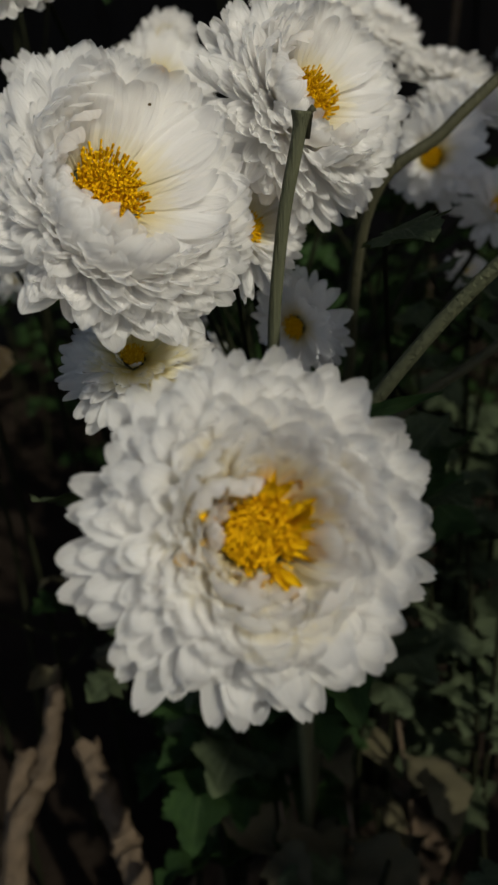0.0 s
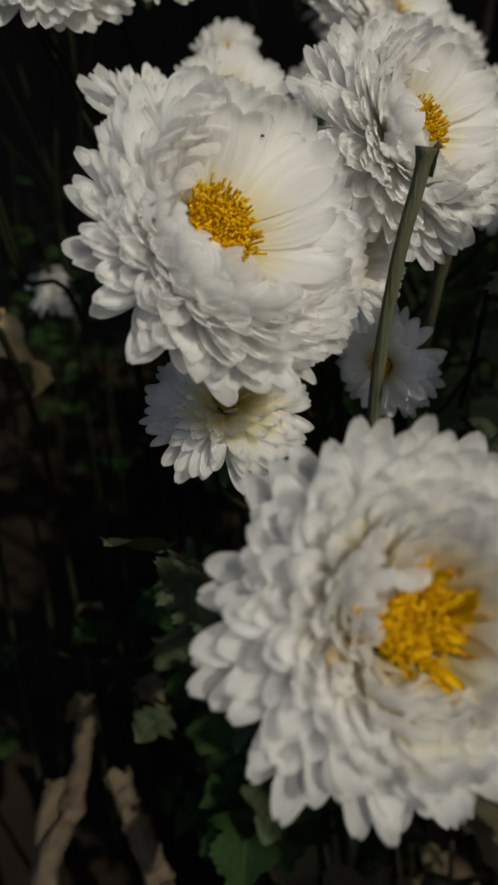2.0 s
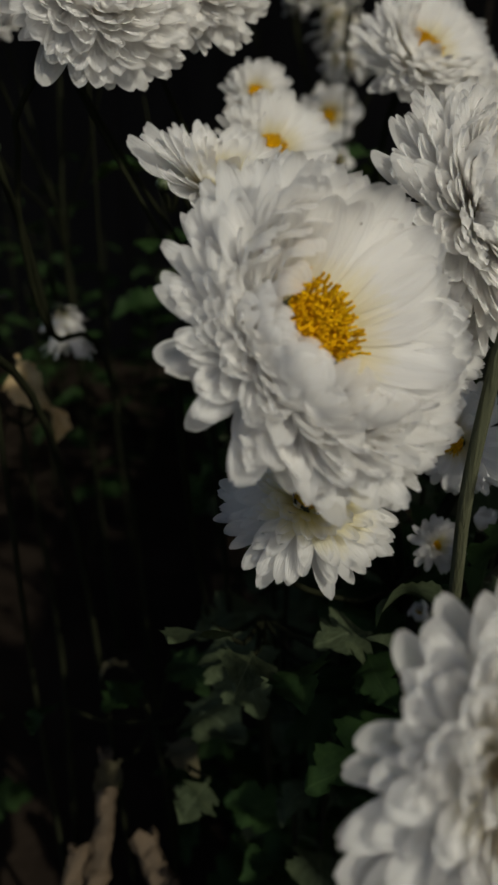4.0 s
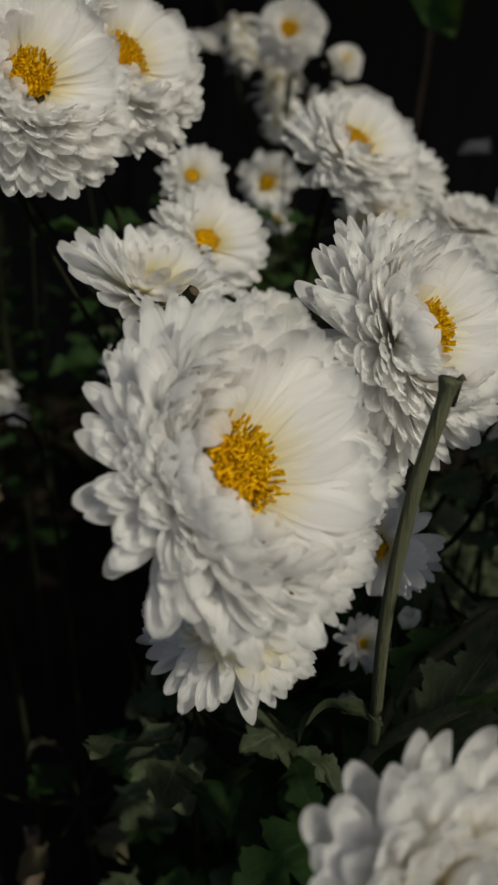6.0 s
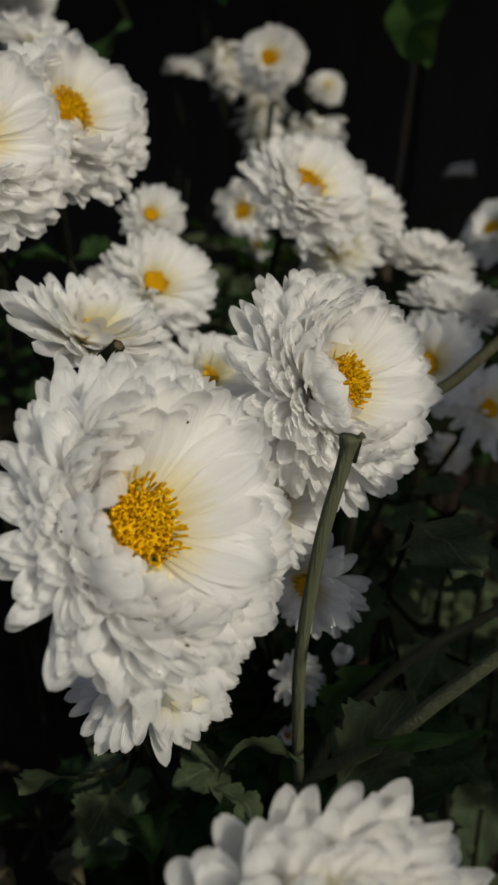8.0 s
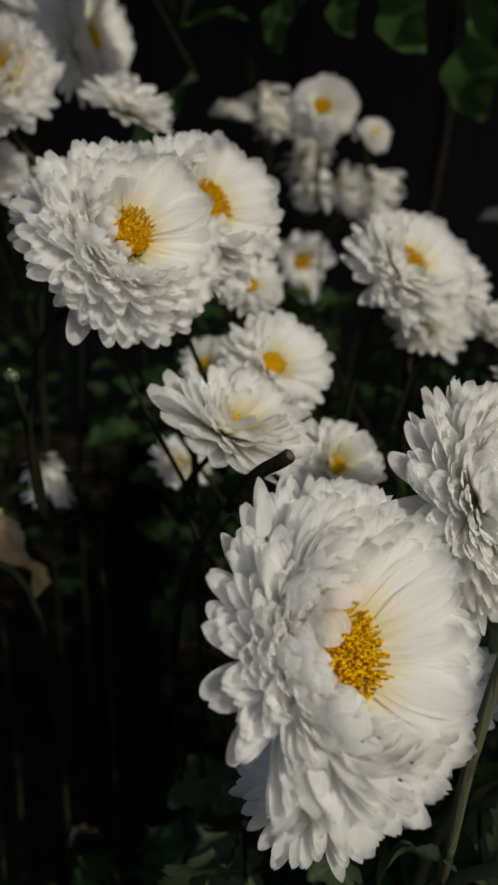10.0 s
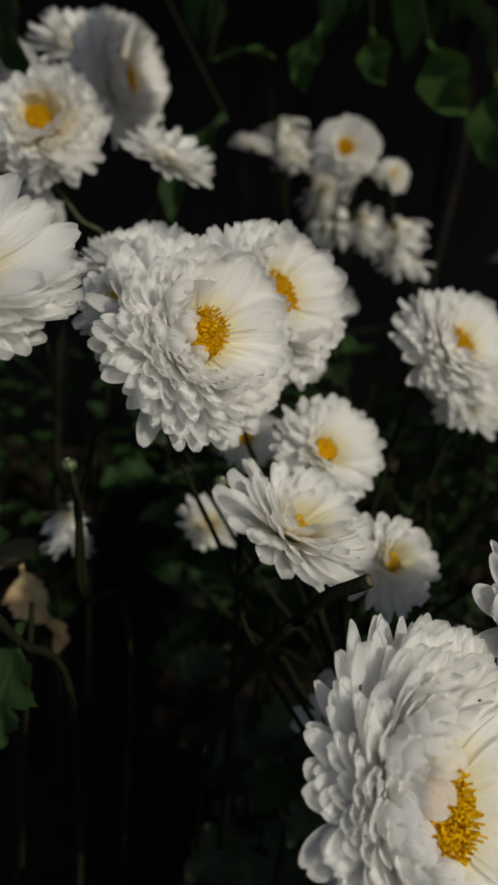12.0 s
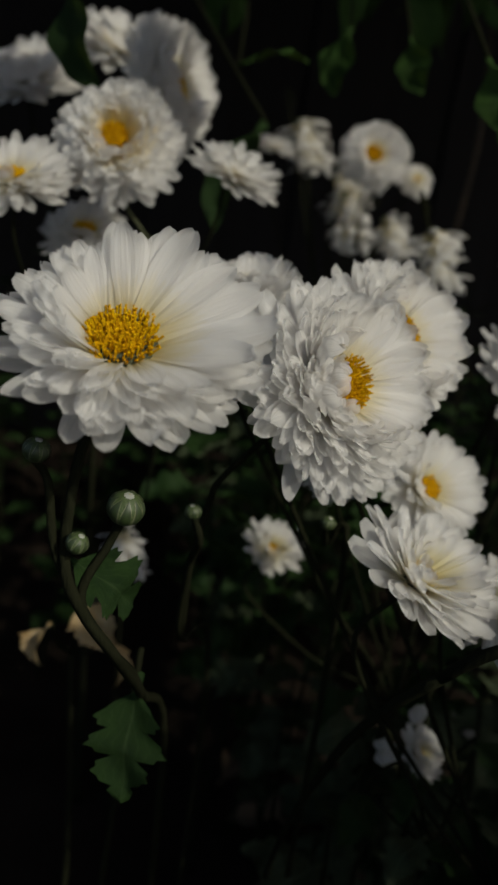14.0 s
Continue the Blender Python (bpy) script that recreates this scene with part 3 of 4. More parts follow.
def added_shade_roof():
    """Corrugated sheet over the fence, added out of view to shade it and far bed."""
    points = []
    for j in range(2):
        row = []
        for i in range(241):
            x = -3.0 + 6.5 * i / 240
            row.append((x, 0.04 + 2.01 * j, 1.71 + 0.57 * j + 0.012 * math.sin(i * math.pi / 2)))
        points.append(row)
    roof = new("ceiling", grid_mesh("ceiling", points, FENCE_WOOD_SHADED))
    return tagged(roof, label="unseen corrugated roof added above the fence to shade it and the far bed", category="roof", kind="structure")


added_shade_roof()


def shade_boards():
    """Low timber boards on posts, sunny side, added unseen to shade the bed's hollow."""
    wall = thing("shade_boards_side", (0.50, 0.38, 0.0), "unseen low timber boards on posts, added to shade the bed", "fence", kind="structure")

    def block(name, x0, x1, y0, y1, z0, z1, bevel):
        bm = bmesh.new()
        bmesh.ops.create_cube(bm, size=1.0)
        for v in bm.verts:
            v.co = Vector((x0 + (v.co.x + 0.5) * (x1 - x0), y0 + (v.co.y + 0.5) * (y1 - y0), z0 + (v.co.z + 0.5) * (z1 - z0)))
        bmesh.ops.bevel(bm, geom=bm.edges[:], offset=bevel, segments=2, affect="EDGES")
        me = bpy.data.meshes.new(name)
        bm.to_mesh(me)
        bm.free()
        me.materials.append(FENCE_WOOD_SHADED)
        return child(name, me, wall, Matrix())

    block("board", -0.05, -0.025, -0.38, 0.66, 0.70, 0.845, 0.004)
    block("board", -0.05, -0.025, -0.68, -0.384, 0.70, 0.935, 0.004)
    block("board", -0.05, -0.025, -1.60, -0.83, 0.40, 0.82, 0.004)
    for y in (-1.56, -0.87, -0.66, -0.40, 0.12, 0.62):
        block("post", -0.022, 0.038, y - 0.03, y + 0.03, -0.05, 0.80, 0.005)
    return wall


shade_boards()

# ---------------------------------------------------------------- the flowers
# name, heart, facing, radius, style, foot on the soil
FLOWERS = [
    ("a", (0.004, 0.131, 0.420), (0.22, -0.85, 0.48), 0.0428, "pompon_cream", (0.03, 0.30)),
    ("b", (-0.033, 0.206, 0.479), (0.48, -0.65, 0.59), 0.0455, "pompon", (-0.06, 0.36)),
    ("c", (0.021, 0.254, 0.499), (0.57, -0.67, 0.48), 0.0380, "pompon", (0.03, 0.40)),
    ("d", (-0.034, 0.219, 0.431), (0.100, -0.580, 0.810), 0.0270, "lemon", (-0.03, 0.40)),
    ("e", (0.003, 0.245, 0.462), (0.78, -0.58, 0.24), 0.0240, "semi", (0.02, 0.42)),
    ("f2", (0.014, 0.266, 0.424), (-0.60, -0.80, -0.01), 0.0210, "semi", (0.03, 0.44)),
    ("g", (-0.039, 0.364, 0.509), (0.36, -0.68, 0.64), 0.0262, "semi", (-0.05, 0.50)),
    ("h", (-0.058, 0.308, 0.502), (0.420, -0.320, 0.850), 0.0300, "cup_cream", (-0.08, 0.44)),
    ("i", (-0.017, 0.323, 0.481), (0.350, -0.720, 0.600), 0.0232, "semi_cream", (-0.03, 0.46)),
    ("i2", (-0.005, 0.287, 0.463), (0.02, -0.35, 0.94), 0.0170, "cup_cream", (-0.01, 0.46)),
    ("j", (-0.094, 0.312, 0.563), (0.47, -0.72, 0.52), 0.0368, "pompon", (-0.12, 0.45)),
    ("k", (-0.068, 0.348, 0.572), (0.47, -0.70, 0.54), 0.0335, "pompon", (-0.09, 0.50)),
    ("k2", (-0.046, 0.443, 0.529), (0.14, -0.77, 0.62), 0.0180, "semi", (-0.06, 0.55)),
    ("l", (0.030, 0.422, 0.547), (0.360, -0.620, 0.700), 0.0350, "pompon", (0.02, 0.55)),
    ("l2", (0.049, 0.448, 0.516), (0.06, -0.53, 0.84), 0.0260, "semi_cream", (0.04, 0.60)),
    ("l5", (0.067, 0.485, 0.537), (0.400, -0.300, 0.850), 0.0300, "pompon", (0.07, 0.62)),
    ("l3", (0.101, 0.463, 0.512), (0.250, -0.150, 0.950), 0.0290, "pompon", (0.10, 0.60)),
    ("l3b", (0.102, 0.417, 0.497), (0.200, -0.100, 0.970), 0.0260, "pompon", (0.12, 0.58)),
    ("f", (0.080, 0.376, 0.472), (-0.45, -0.86, 0.22), 0.0260, "semi", (0.09, 0.52)),
    ("f3", (0.117, 0.386, 0.449), (0.24, -0.75, 0.62), 0.0240, "semi", (0.14, 0.52)),
    ("k3", (-0.069, 0.409, 0.495), (-0.39, -0.78, 0.49), 0.0160, "semi", (-0.06, 0.50)),
    ("m", (0.011, 0.687, 0.512), (0.100, -0.920, -0.250), 0.0230, "single", (0.03, 0.86)),
    ("m2", (0.030, 0.790, 0.475), (0.24, -0.81, 0.53), 0.0140, "single", (0.04, 0.88)),
    ("n", (0.040, 0.851, 0.641), (-0.150, -0.880, 0.420), 0.0360, "pompon", (0.05, 0.93)),
    ("o", (0.106, 0.915, 0.623), (0.19, -0.76, 0.62), 0.0220, "semi_cream", (0.12, 0.98)),
    ("n2", (-0.004, 1.016, 0.657), (0.368, -0.265, -0.891), 0.0634, "spent", (0.00, 0.95)),
    ("u", (0.035, 0.921, 0.589), (0.263, -0.346, -0.900), 0.0626, "spent", (0.03, 0.92)),
    ("u2", (0.066, 0.853, 0.576), (0.422, -0.477, -0.771), 0.0478, "spent", (0.06, 0.90)),
    ("u3", (0.071, 0.729, 0.577), (0.205, -0.435, -0.877), 0.0521, "spent", (0.07, 0.80)),
    ("u4", (0.030, 0.932, 0.608), (0.747, -0.528, -0.404), 0.0427, "spent", (0.02, 0.80)),
    ("t", (-0.044, 0.950, 0.639), (0.07, 0.00, 1.00), 0.0250, "semi", (-0.06, 0.95)),
    ("q", (-0.181, 0.494, 0.626), (-0.07, -0.87, 0.49), 0.0370, "pompon_cream", (-0.20, 0.62)),
    ("q2", (-0.196, 0.530, 0.577), (0.04, -0.52, 0.85), 0.0260, "pompon", (-0.19, 0.60)),
    ("q3", (-0.226, 0.480, 0.604), (-0.06, -0.41, 0.91), 0.0280, "semi", (-0.26, 0.56)),
    ("r", (-0.116, 0.546, 0.618), (0.33, -0.14, 0.93), 0.0290, "semi", (-0.12, 0.66)),
    ("r2", (-0.149, 0.646, 0.661), (0.800, -0.500, 0.300), 0.0460, "pompon", (-0.14, 0.70)),
    ("r3", (-0.197, 0.749, 0.695), (0.200, -0.300, 0.930), 0.0450, "semi", (-0.20, 0.80)),
    ("r4", (-0.258, 0.699, 0.664), (-0.200, -0.300, 0.930), 0.0420, "pompon", (-0.27, 0.66)),
    ("p", (-0.163, 0.272, 0.582), (0.060, -0.500, 0.860), 0.0312, "daisy", (-0.19, 0.42)),
    ("v", (-0.123, 0.333, 0.569), (-0.26, -0.65, 0.71), 0.0220, "semi_cream", (-0.13, 0.45)),
    ("v2", (-0.123, 0.390, 0.578), (-0.100, -0.100, 1.000), 0.0270, "pompon", (-0.12, 0.50)),
    ("w1", (-0.079, 0.463, 0.424), (0.300, -0.500, 0.800), 0.0200, "cup_cream", (-0.10, 0.48)),
    ("x1", (0.015, 0.271, 0.383), (0.250, -0.750, 0.600), 0.0110, "cup_cream", (0.04, 0.45)),
    ("x3", (-0.027, 0.353, 0.402), (-0.03, -0.08, 1.00), 0.0090, "shut", (0.00, 0.50)),
    ("x4", (-0.030, 0.363, 0.371), (-0.620, -0.170, 0.760), 0.0140, "shut", (0.00, 0.50)),
    ("x5", (-0.025, 0.345, 0.392), (0.500, -0.400, 0.700), 0.0140, "cup_cream", (0.02, 0.50)),
    ("x6", (0.030, 0.273, 0.390), (0.100, -0.300, 0.950), 0.0085, "shut", (0.03, 0.45)),
    ("x2", (0.112, 0.425, 0.409), (0.14, -0.58, 0.80), 0.0140, "cup_cream", (0.12, 0.52)),
    ("x7", (0.015, 0.289, 0.341), (-0.10, -0.60, 0.80), 0.0095, "shut", (0.04, 0.45)),
    ("y1", (0.183, 0.600, 0.513), (-0.64, -0.37, 0.67), 0.0300, "pompon", (0.22, 0.75)),
    ("y2", (0.288, 1.024, 0.542), (-0.06, 0.04, 1.00), 0.0200, "semi", (0.28, 1.10)),
    ("y3", (-0.163, 0.495, 0.408), (0.150, -0.100, -1.000), 0.0340, "spent", (-0.16, 0.58)),
    ("y5", (0.090, 0.512, 0.270), (0.15, -0.51, 0.84), 0.0130, "semi", (0.07, 0.66)),
]
WORDS = {
    "pompon": "white double chrysanthemum with cupped petals and golden disc on green stem",
    "pompon_cream": "white double chrysanthemum with yellow-tinted heart on its green stem",
    "semi": "white semi-double chrysanthemum with golden disc on its green stem",
    "semi_cream": "white chrysanthemum with pale yellow heart on its green stem",
    "lemon": "white chrysanthemum with wide lemon-yellow heart nodding below a larger bloom",
    "cup_cream": "half-open white chrysanthemum with creamy centre on its green stem",
    "daisy": "large white daisy-like chrysanthemum with broad golden disc",
    "shut": "wilting white chrysanthemum with petals hanging folded together",
    "spent": "spent white chrysanthemum hanging limp with crumpled petals",
    "single": "simple white chrysanthemum with few broad petals and yellow disc",
}
for name, centre, axis, radius, style, base in FLOWERS:
    chrysanthemum(name, centre, axis, radius, style, base, WORDS[style])


# ---------------------------------------------------------------- the cut stem with its side branch
def cut_stem():
    base = Vector((0.02, 0.32, 0.0))
    plant = thing("cut_stem", base, "green stem cut off at the top, with side branches and leaves", "stem")
    top = [(0.012, 0.235, 0.372), (0.0095, 0.228, 0.395), (0.0078, 0.222, 0.43), (0.0110, 0.221, 0.465), (0.0155, 0.221, 0.488), (0.0165, 0.221, 0.495)]
    line = [p - base for p in curve_points(top, 6)]
    n = len(line)
    radii = [0.0017 + 0.0002 * (i / n) + (0.0010 * max(0.0, (i / n - 0.82) / 0.18)) for i in range(n)]
    child("stalk", tube("stalk", line, radii, STEM_GREEN, 14, 0.07), plant, Matrix(), "ridged green stalk with a cut tip")
    tip = Vector(top[-1]) - base
    child("cut_scale", tube("cut_scale", [tip + Vector((0.0014, 0, -0.007)), tip + Vector((0.0022, -0.0005, -0.0002)), tip + Vector((0.0032, -0.0008, 0.0006))],
                            (0.0007, 0.0011), STEM_OLIVE, 6), plant, Matrix(), "torn lip at the cut")
    main = [(0.02, 0.32, -0.01), (0.02, 0.30, 0.15), (0.014, 0.262, 0.30), (0.012, 0.240, 0.362), (0.030, 0.214, 0.405), (0.045, 0.204, 0.432), (0.062, 0.198, 0.455), (0.09, 0.193, 0.482)]
    child("branch", tube("branch", [p - base for p in curve_points(main, 8)], (0.0026, 0.0018), STEM_BRANCH, 12, 0.06), plant, Matrix())
    second = [(0.02, 0.30, 0.15), (0.022, 0.285, 0.28), (0.030, 0.281, 0.345), (0.055, 0.277, 0.385), (0.083, 0.273, 0.409), (0.12, 0.27, 0.44)]
    child("branch", tube("branch", [p - base for p in curve_points(second, 8)], (0.0026, 0.0017), STEM_OLIVE, 10, 0.05), plant, Matrix())
    third = [(0.02, 0.31, 0.10), (0.04, 0.345, 0.33), (0.044, 0.315, 0.452), (0.072, 0.309, 0.485), (0.094, 0.313, 0.505), (0.12, 0.318, 0.53)]
    child("branch", tube("branch", [p - base for p in curve_points(third, 8)], (0.0026, 0.0020), STEM_OLIVE, 10, 0.05), plant, Matrix())

    def aim(me, root, tip, roll, label=""):
        way = Vector(tip) - Vector(root)
        heading = math.degrees(math.atan2(-way.x, way.y))
        pitch = math.degrees(math.atan2(way.z, math.hypot(way.x, way.y)))
        child("leaf", me, plant, leaf_pose(Vector(root) - base, heading, pitch, roll, way.length * 1.08), label)

    aim(ARCHED, (0.0110, 0.2237, 0.3894), (-0.0168, 0.2241, 0.3977), 48, "narrow arching leaf at the fork")
    aim(SLIM[1], (0.0253, 0.2103, 0.4094), (0.0521, 0.1979, 0.4236), 70, "narrow pointed dark leaf beside the branch")
    child("leaf", LEAVES[2], plant, leaf_pose(Vector((0.04, 0.281, 0.36)) - base, -100, -30, 30, 0.055))
    child("leaf", LEAVES[4], plant, leaf_pose(Vector((0.015, 0.25, 0.33)) - base, 120, -20, 10, 0.055))
    child("leaf", LEAVES[5], plant, leaf_pose(Vector((0.016, 0.26, 0.31)) - base, 200, -10, 0, 0.06))
    aim(MID[0], (0.0178, 0.2200, 0.3778), (0.0452, 0.2383, 0.4020), 30, "toothed dull green leaf behind the fork")
    aim(MID[1], (0.0414, 0.2320, 0.3434), (0.0659, 0.2389, 0.3654), -20)
    aim(MID[2], (0.0003, 0.2124, 0.3689), (-0.0131, 0.2242, 0.3832), 25)
    aim(MID[3], (0.0072, 0.2007, 0.3955), (0.0115, 0.1895, 0.3949), 40)
    return plant


cut_stem()


def stub():
    base = Vector((-0.05, 0.45, 0.0))
    plant = thing("cut_stem", base, "short dark cut stem stub beside a half-open bloom", "stem")
    line = curve_points([(-0.05, 0.45, -0.01), (-0.072, 0.39, 0.25), (-0.076, 0.310, 0.420), (-0.058, 0.273, 0.488), (-0.044, 0.261, 0.507)], 8)
    child("stalk", tube("stalk", [p - base for p in line[:-9]], (0.0011, 0.0019), STEM_SHADED, 10, 0.06), plant, Matrix())
    child("cut_end", tube("cut_end", [p - base for p in line[-10:]], (0.0018, 0.0021), STEM_SHADED, 12, 0.06), plant, Matrix(), "grey-green cut end of the stem")
    tip, way = line[-1] - base, (line[-1] - line[-2]).normalized()
    child("pith", tube("pith", [tip - way * 0.001, tip + way * 0.0004], (0.0017, 0.0016), DRY_STICK, 8), plant, Matrix(), "pale pith at the cut")
    return plant


stub()


# ---------------------------------------------------------------- buds
def bud_mesh(radius):
    verts, faces = [], []
    sides, rings = 20, 9
    for j in range(rings + 1):
        t = j / rings
        a = math.pi * (0.04 + 0.90 * t)
        for k in range(sides):
            b = 2 * math.pi * k / sides
            r = radius * math.sin(a) * (1 + (0.035 if k % 2 else -0.035))
            verts.append((r * math.cos(b), r * math.sin(b), -radius * 0.92 * math.cos(a)))
    for j in range(rings):
        for k in range(sides):
            faces.append((j * sides + k, j * sides + (k + 1) % sides, (j + 1) * sides + (k + 1) % sides, (j + 1) * sides + k))
    faces.append(tuple(range(sides - 1, -1, -1)))
    faces.append(tuple(range(rings * sides, (rings + 1) * sides)))
    return mesh_of("bud", verts, faces, BUD_GREEN)


def bud_scale(radius):
    """One green scale with a pale rim, lying on the bud from its foot to near its tip."""
    points = []
    for j in range(9):
        t = j / 8
        a = math.radians(165 - 138 * t)
        half = 0.36 * math.sin(math.pi * (0.16 + 0.80 * t)) ** 0.8
        lift = 1.03 + 0.03 * t
        points.append([(radius * lift * math.sin(a) * math.sin(half * u), radius * lift * math.sin(a) * math.cos(half * u) * (1 - 0.03 * u * u), radius * 0.95 * math.cos(a)) for u in (-1, -0.6, 0, 0.6, 1)])
    return grid_mesh("sepal", points, BUD_SCALE)


def bud_plant(place, axis, radius, knots, label):
    base = Vector(knots[-1])
    base.z = max(0.0, base.z)
    plant = thing("bud_stem", base, label, "bud")
    place, axis = Vector(place), Vector(axis).normalized()
    b = child("bud", bud_mesh(radius), plant, Matrix.Translation(place - base) @ axis_turn(axis, 20), "round closed green bud")
    scale_mesh = bud_scale(radius)
    for k in range(9):
        child("sepal", scale_mesh, b, pose(0, 0, 0, 0, 0, k * 40 + 3 * (k % 3)))
    child("petal_tip", grid_mesh("petal_tip", [[(radius * 0.30 * q * math.cos(a * 0.7854), radius * 0.30 * q * math.sin(a * 0.7854), radius * (0.97 - 0.10 * q * q)) for a in range(9)] for q in (0.02, 0.5, 1.0)],
                                 PETAL_WHITE), b, Matrix(), "pale pinkish petal tips showing at the top")
    line = curve_points([place - axis * radius * 0.9, *knots], 6)
    child("stem", tube("stem", [p - base for p in line], (0.0011, 0.0017), STEM_SHADED, 8, 0.06), plant, Matrix())
    return plant


bud_plant((-0.159, 0.278, 0.532), (0.15, -0.25, 0.95), 0.0050, [(-0.163, 0.279, 0.520), (-0.169, 0.270, 0.508), (-0.159, 0.271, 0.490), (-0.150, 0.300, 0.455), (-0.1497, 0.301, 0.453)], "striped green flower bud on a thin stem")
bud_plant((-0.1705, 0.268, 0.526), (0.4, -0.2, 0.9), 0.0030, [(-0.1735, 0.269, 0.5185), (-0.168, 0.267, 0.506), (-0.159, 0.271, 0.490), (-0.150, 0.300, 0.455), (-0.1497, 0.301, 0.453)], "tiny green bud on a curved stem")
bud_plant((-0.137, 0.324, 0.510), (-0.2, -0.2, 0.95), 0.0029, [(-0.134, 0.322, 0.500), (-0.1349, 0.3407, 0.4789), (-0.1338, 0.3598, 0.4345)], "tiny green bud among the stems")
bud_plant((-0.183, 0.280, 0.546), (0.2, -0.2, 0.95), 0.0036, [(-0.180, 0.282, 0.536), (-0.1765, 0.272, 0.522), (-0.168, 0.267, 0.506), (-0.159, 0.271, 0.490), (-0.150, 0.300, 0.455), (-0.1497, 0.301, 0.453)], "small pale green bud beside a stem")
bud_plant((-0.082, 0.353, 0.495), (0.2, -0.3, 0.9), 0.0030, [(-0.080, 0.357, 0.484), (-0.070, 0.358, 0.450), (-0.050, 0.42, -0.01)], "tiny green bud below a white bloom")


# ---------------------------------------------------------------- leafy shoots that fill the bed
def leafy_shoot(rng, x, y, high, leaves, lean=0.05, start=0.30, single=True, pool=None, thick=0.0022):
    base = Vector((x, y, 0.0))
    plant = thing("leafy_shoot", base, "dark green chrysanthemum shoot with deeply lobed leaves", "plant", "leafy shoots in the bed")
    top = Vector((rng.uniform(-lean, lean), rng.uniform(-lean, lean * 0.4), high))
    line = curve_points([(0, 0, -0.01), top * 0.45 + Vector((rng.uniform(-0.015, 0.015), rng.uniform(-0.015, 0.015), 0)), top], 6)
    child("stem", tube("stem", line, (thick, 0.55 * thick), STEM_SHADED, 6), plant, Matrix())
    verts, faces, uvs = [], [], []
    for k in range(leaves):
        t = start + (1 - start) * (k + 0.5) / leaves
        p = line[min(len(line) - 1, int(t * (len(line) - 1)))]
        me = rng.choice(pool or LEAVES)
        m = leaf_pose(p, k * 137.5 + rng.uniform(-30, 30), rng.uniform(-30, 25), rng.uniform(-25, 25), rng.uniform(0.038, 0.068) * (1.1 - 0.35 * t))
        if single:
            child("leaf", me, plant, m)
        else:
            n = len(verts)
            verts.extend(m @ v.co for v in me.vertices)
            faces.extend(tuple(n + v for v in q.vertices) for q in me.polygons)
            uvs.extend(((v % 7) / 6, (v // 7) / 26) for v in range(len(me.vertices)))
    if verts:
        tagged(child("leaves", mesh_of("leaves", verts, faces, (pool or LEAVES)[0].materials[0], uvs), plant, Matrix()), kind="stuff")
    return plant


bed = random.Random(21)
LITTER = [leaf_mesh(leaf_rng, 2.5, 0.3, 0.03, leaf_rng.uniform(0.3, 0.8), leaf_rng.uniform(-0.8, 1.4), 0.6, WITHERED_LEAF, 14) for _ in range(4)]
amber_rng = random.Random(71)
AMBER = [leaf_mesh(amber_rng, 2.5, 0.3, 0.05, amber_rng.uniform(0.3, 0.8), amber_rng.uniform(0.2, 1.2), 0.7, AMBER_LEAF, 14) for _ in range(3)]
# a closed cover of leaves in the middle of the bed
for _ in range(52):
    x, y = bed.uniform(-0.03, 0.22), bed.uniform(0.30, 0.62)
    leafy_shoot(bed, x, y, bed.uniform(0.22, 0.33) + 0.10 * max(0.0, y - 0.40), 7, 0.03, 0.5, True, MID)
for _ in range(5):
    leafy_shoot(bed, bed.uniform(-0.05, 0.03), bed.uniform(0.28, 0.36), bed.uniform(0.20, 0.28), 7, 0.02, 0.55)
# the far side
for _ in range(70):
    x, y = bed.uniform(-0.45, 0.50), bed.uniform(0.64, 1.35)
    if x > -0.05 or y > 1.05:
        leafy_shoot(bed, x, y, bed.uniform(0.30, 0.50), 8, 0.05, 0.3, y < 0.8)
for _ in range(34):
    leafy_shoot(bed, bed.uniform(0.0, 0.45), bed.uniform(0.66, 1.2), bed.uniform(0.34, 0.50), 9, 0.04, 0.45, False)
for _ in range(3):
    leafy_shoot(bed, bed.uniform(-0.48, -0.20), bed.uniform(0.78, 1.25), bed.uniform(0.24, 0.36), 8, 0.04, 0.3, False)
# low shoots in the shaded hollow
for _ in range(2):
    x, y = bed.uniform(-0.34, -0.05), bed.uniform(0.40, 0.64)
    leafy_shoot(bed, x, y, bed.uniform(0.08, 0.15), 6, 0.02)
# taller leaves among the far flower stalks
for _ in range(20):
    x, y = bed.uniform(-0.10, 0.10), bed.uniform(0.60, 1.0)
    leafy_shoot(bed, x, y, bed.uniform(0.38, 0.54), 12, 0.05, 0.5, False, bed.choice((MID, LEAVES)), 0.0012)
# low shoots at the near edge
for k in range(9):
    leafy_shoot(bed, bed.uniform(0.0, 0.14), bed.uniform(0.17, 0.26), bed.uniform(0.16, 0.23), 8, 0.015, 0.5, True, MID)

for k in range(5):
    shoot = thing("withered_shoot", (bed.uniform(-0.02, 0.15), bed.uniform(0.22, 0.34), 0.0), "withered brown shoot with curled dead leaves", "plant", "withered shoots in the bed")
    child("stem", tube("stem", curve_points([(0, 0, -0.01), (0.01, 0.0, 0.09), (0.0, 0.01, 0.17)], 4), (0.002, 0.0012), DRY_STICK, 6), shoot, Matrix())
    for q in range(5):
        child("leaf", bed.choice(LITTER), shoot, leaf_pose(Vector((0, 0, 0.07 + 0.022 * q)), q * 137 + bed.uniform(-30, 30), bed.uniform(-30, 25), bed.uniform(-40, 40), bed.uniform(0.035, 0.06)))

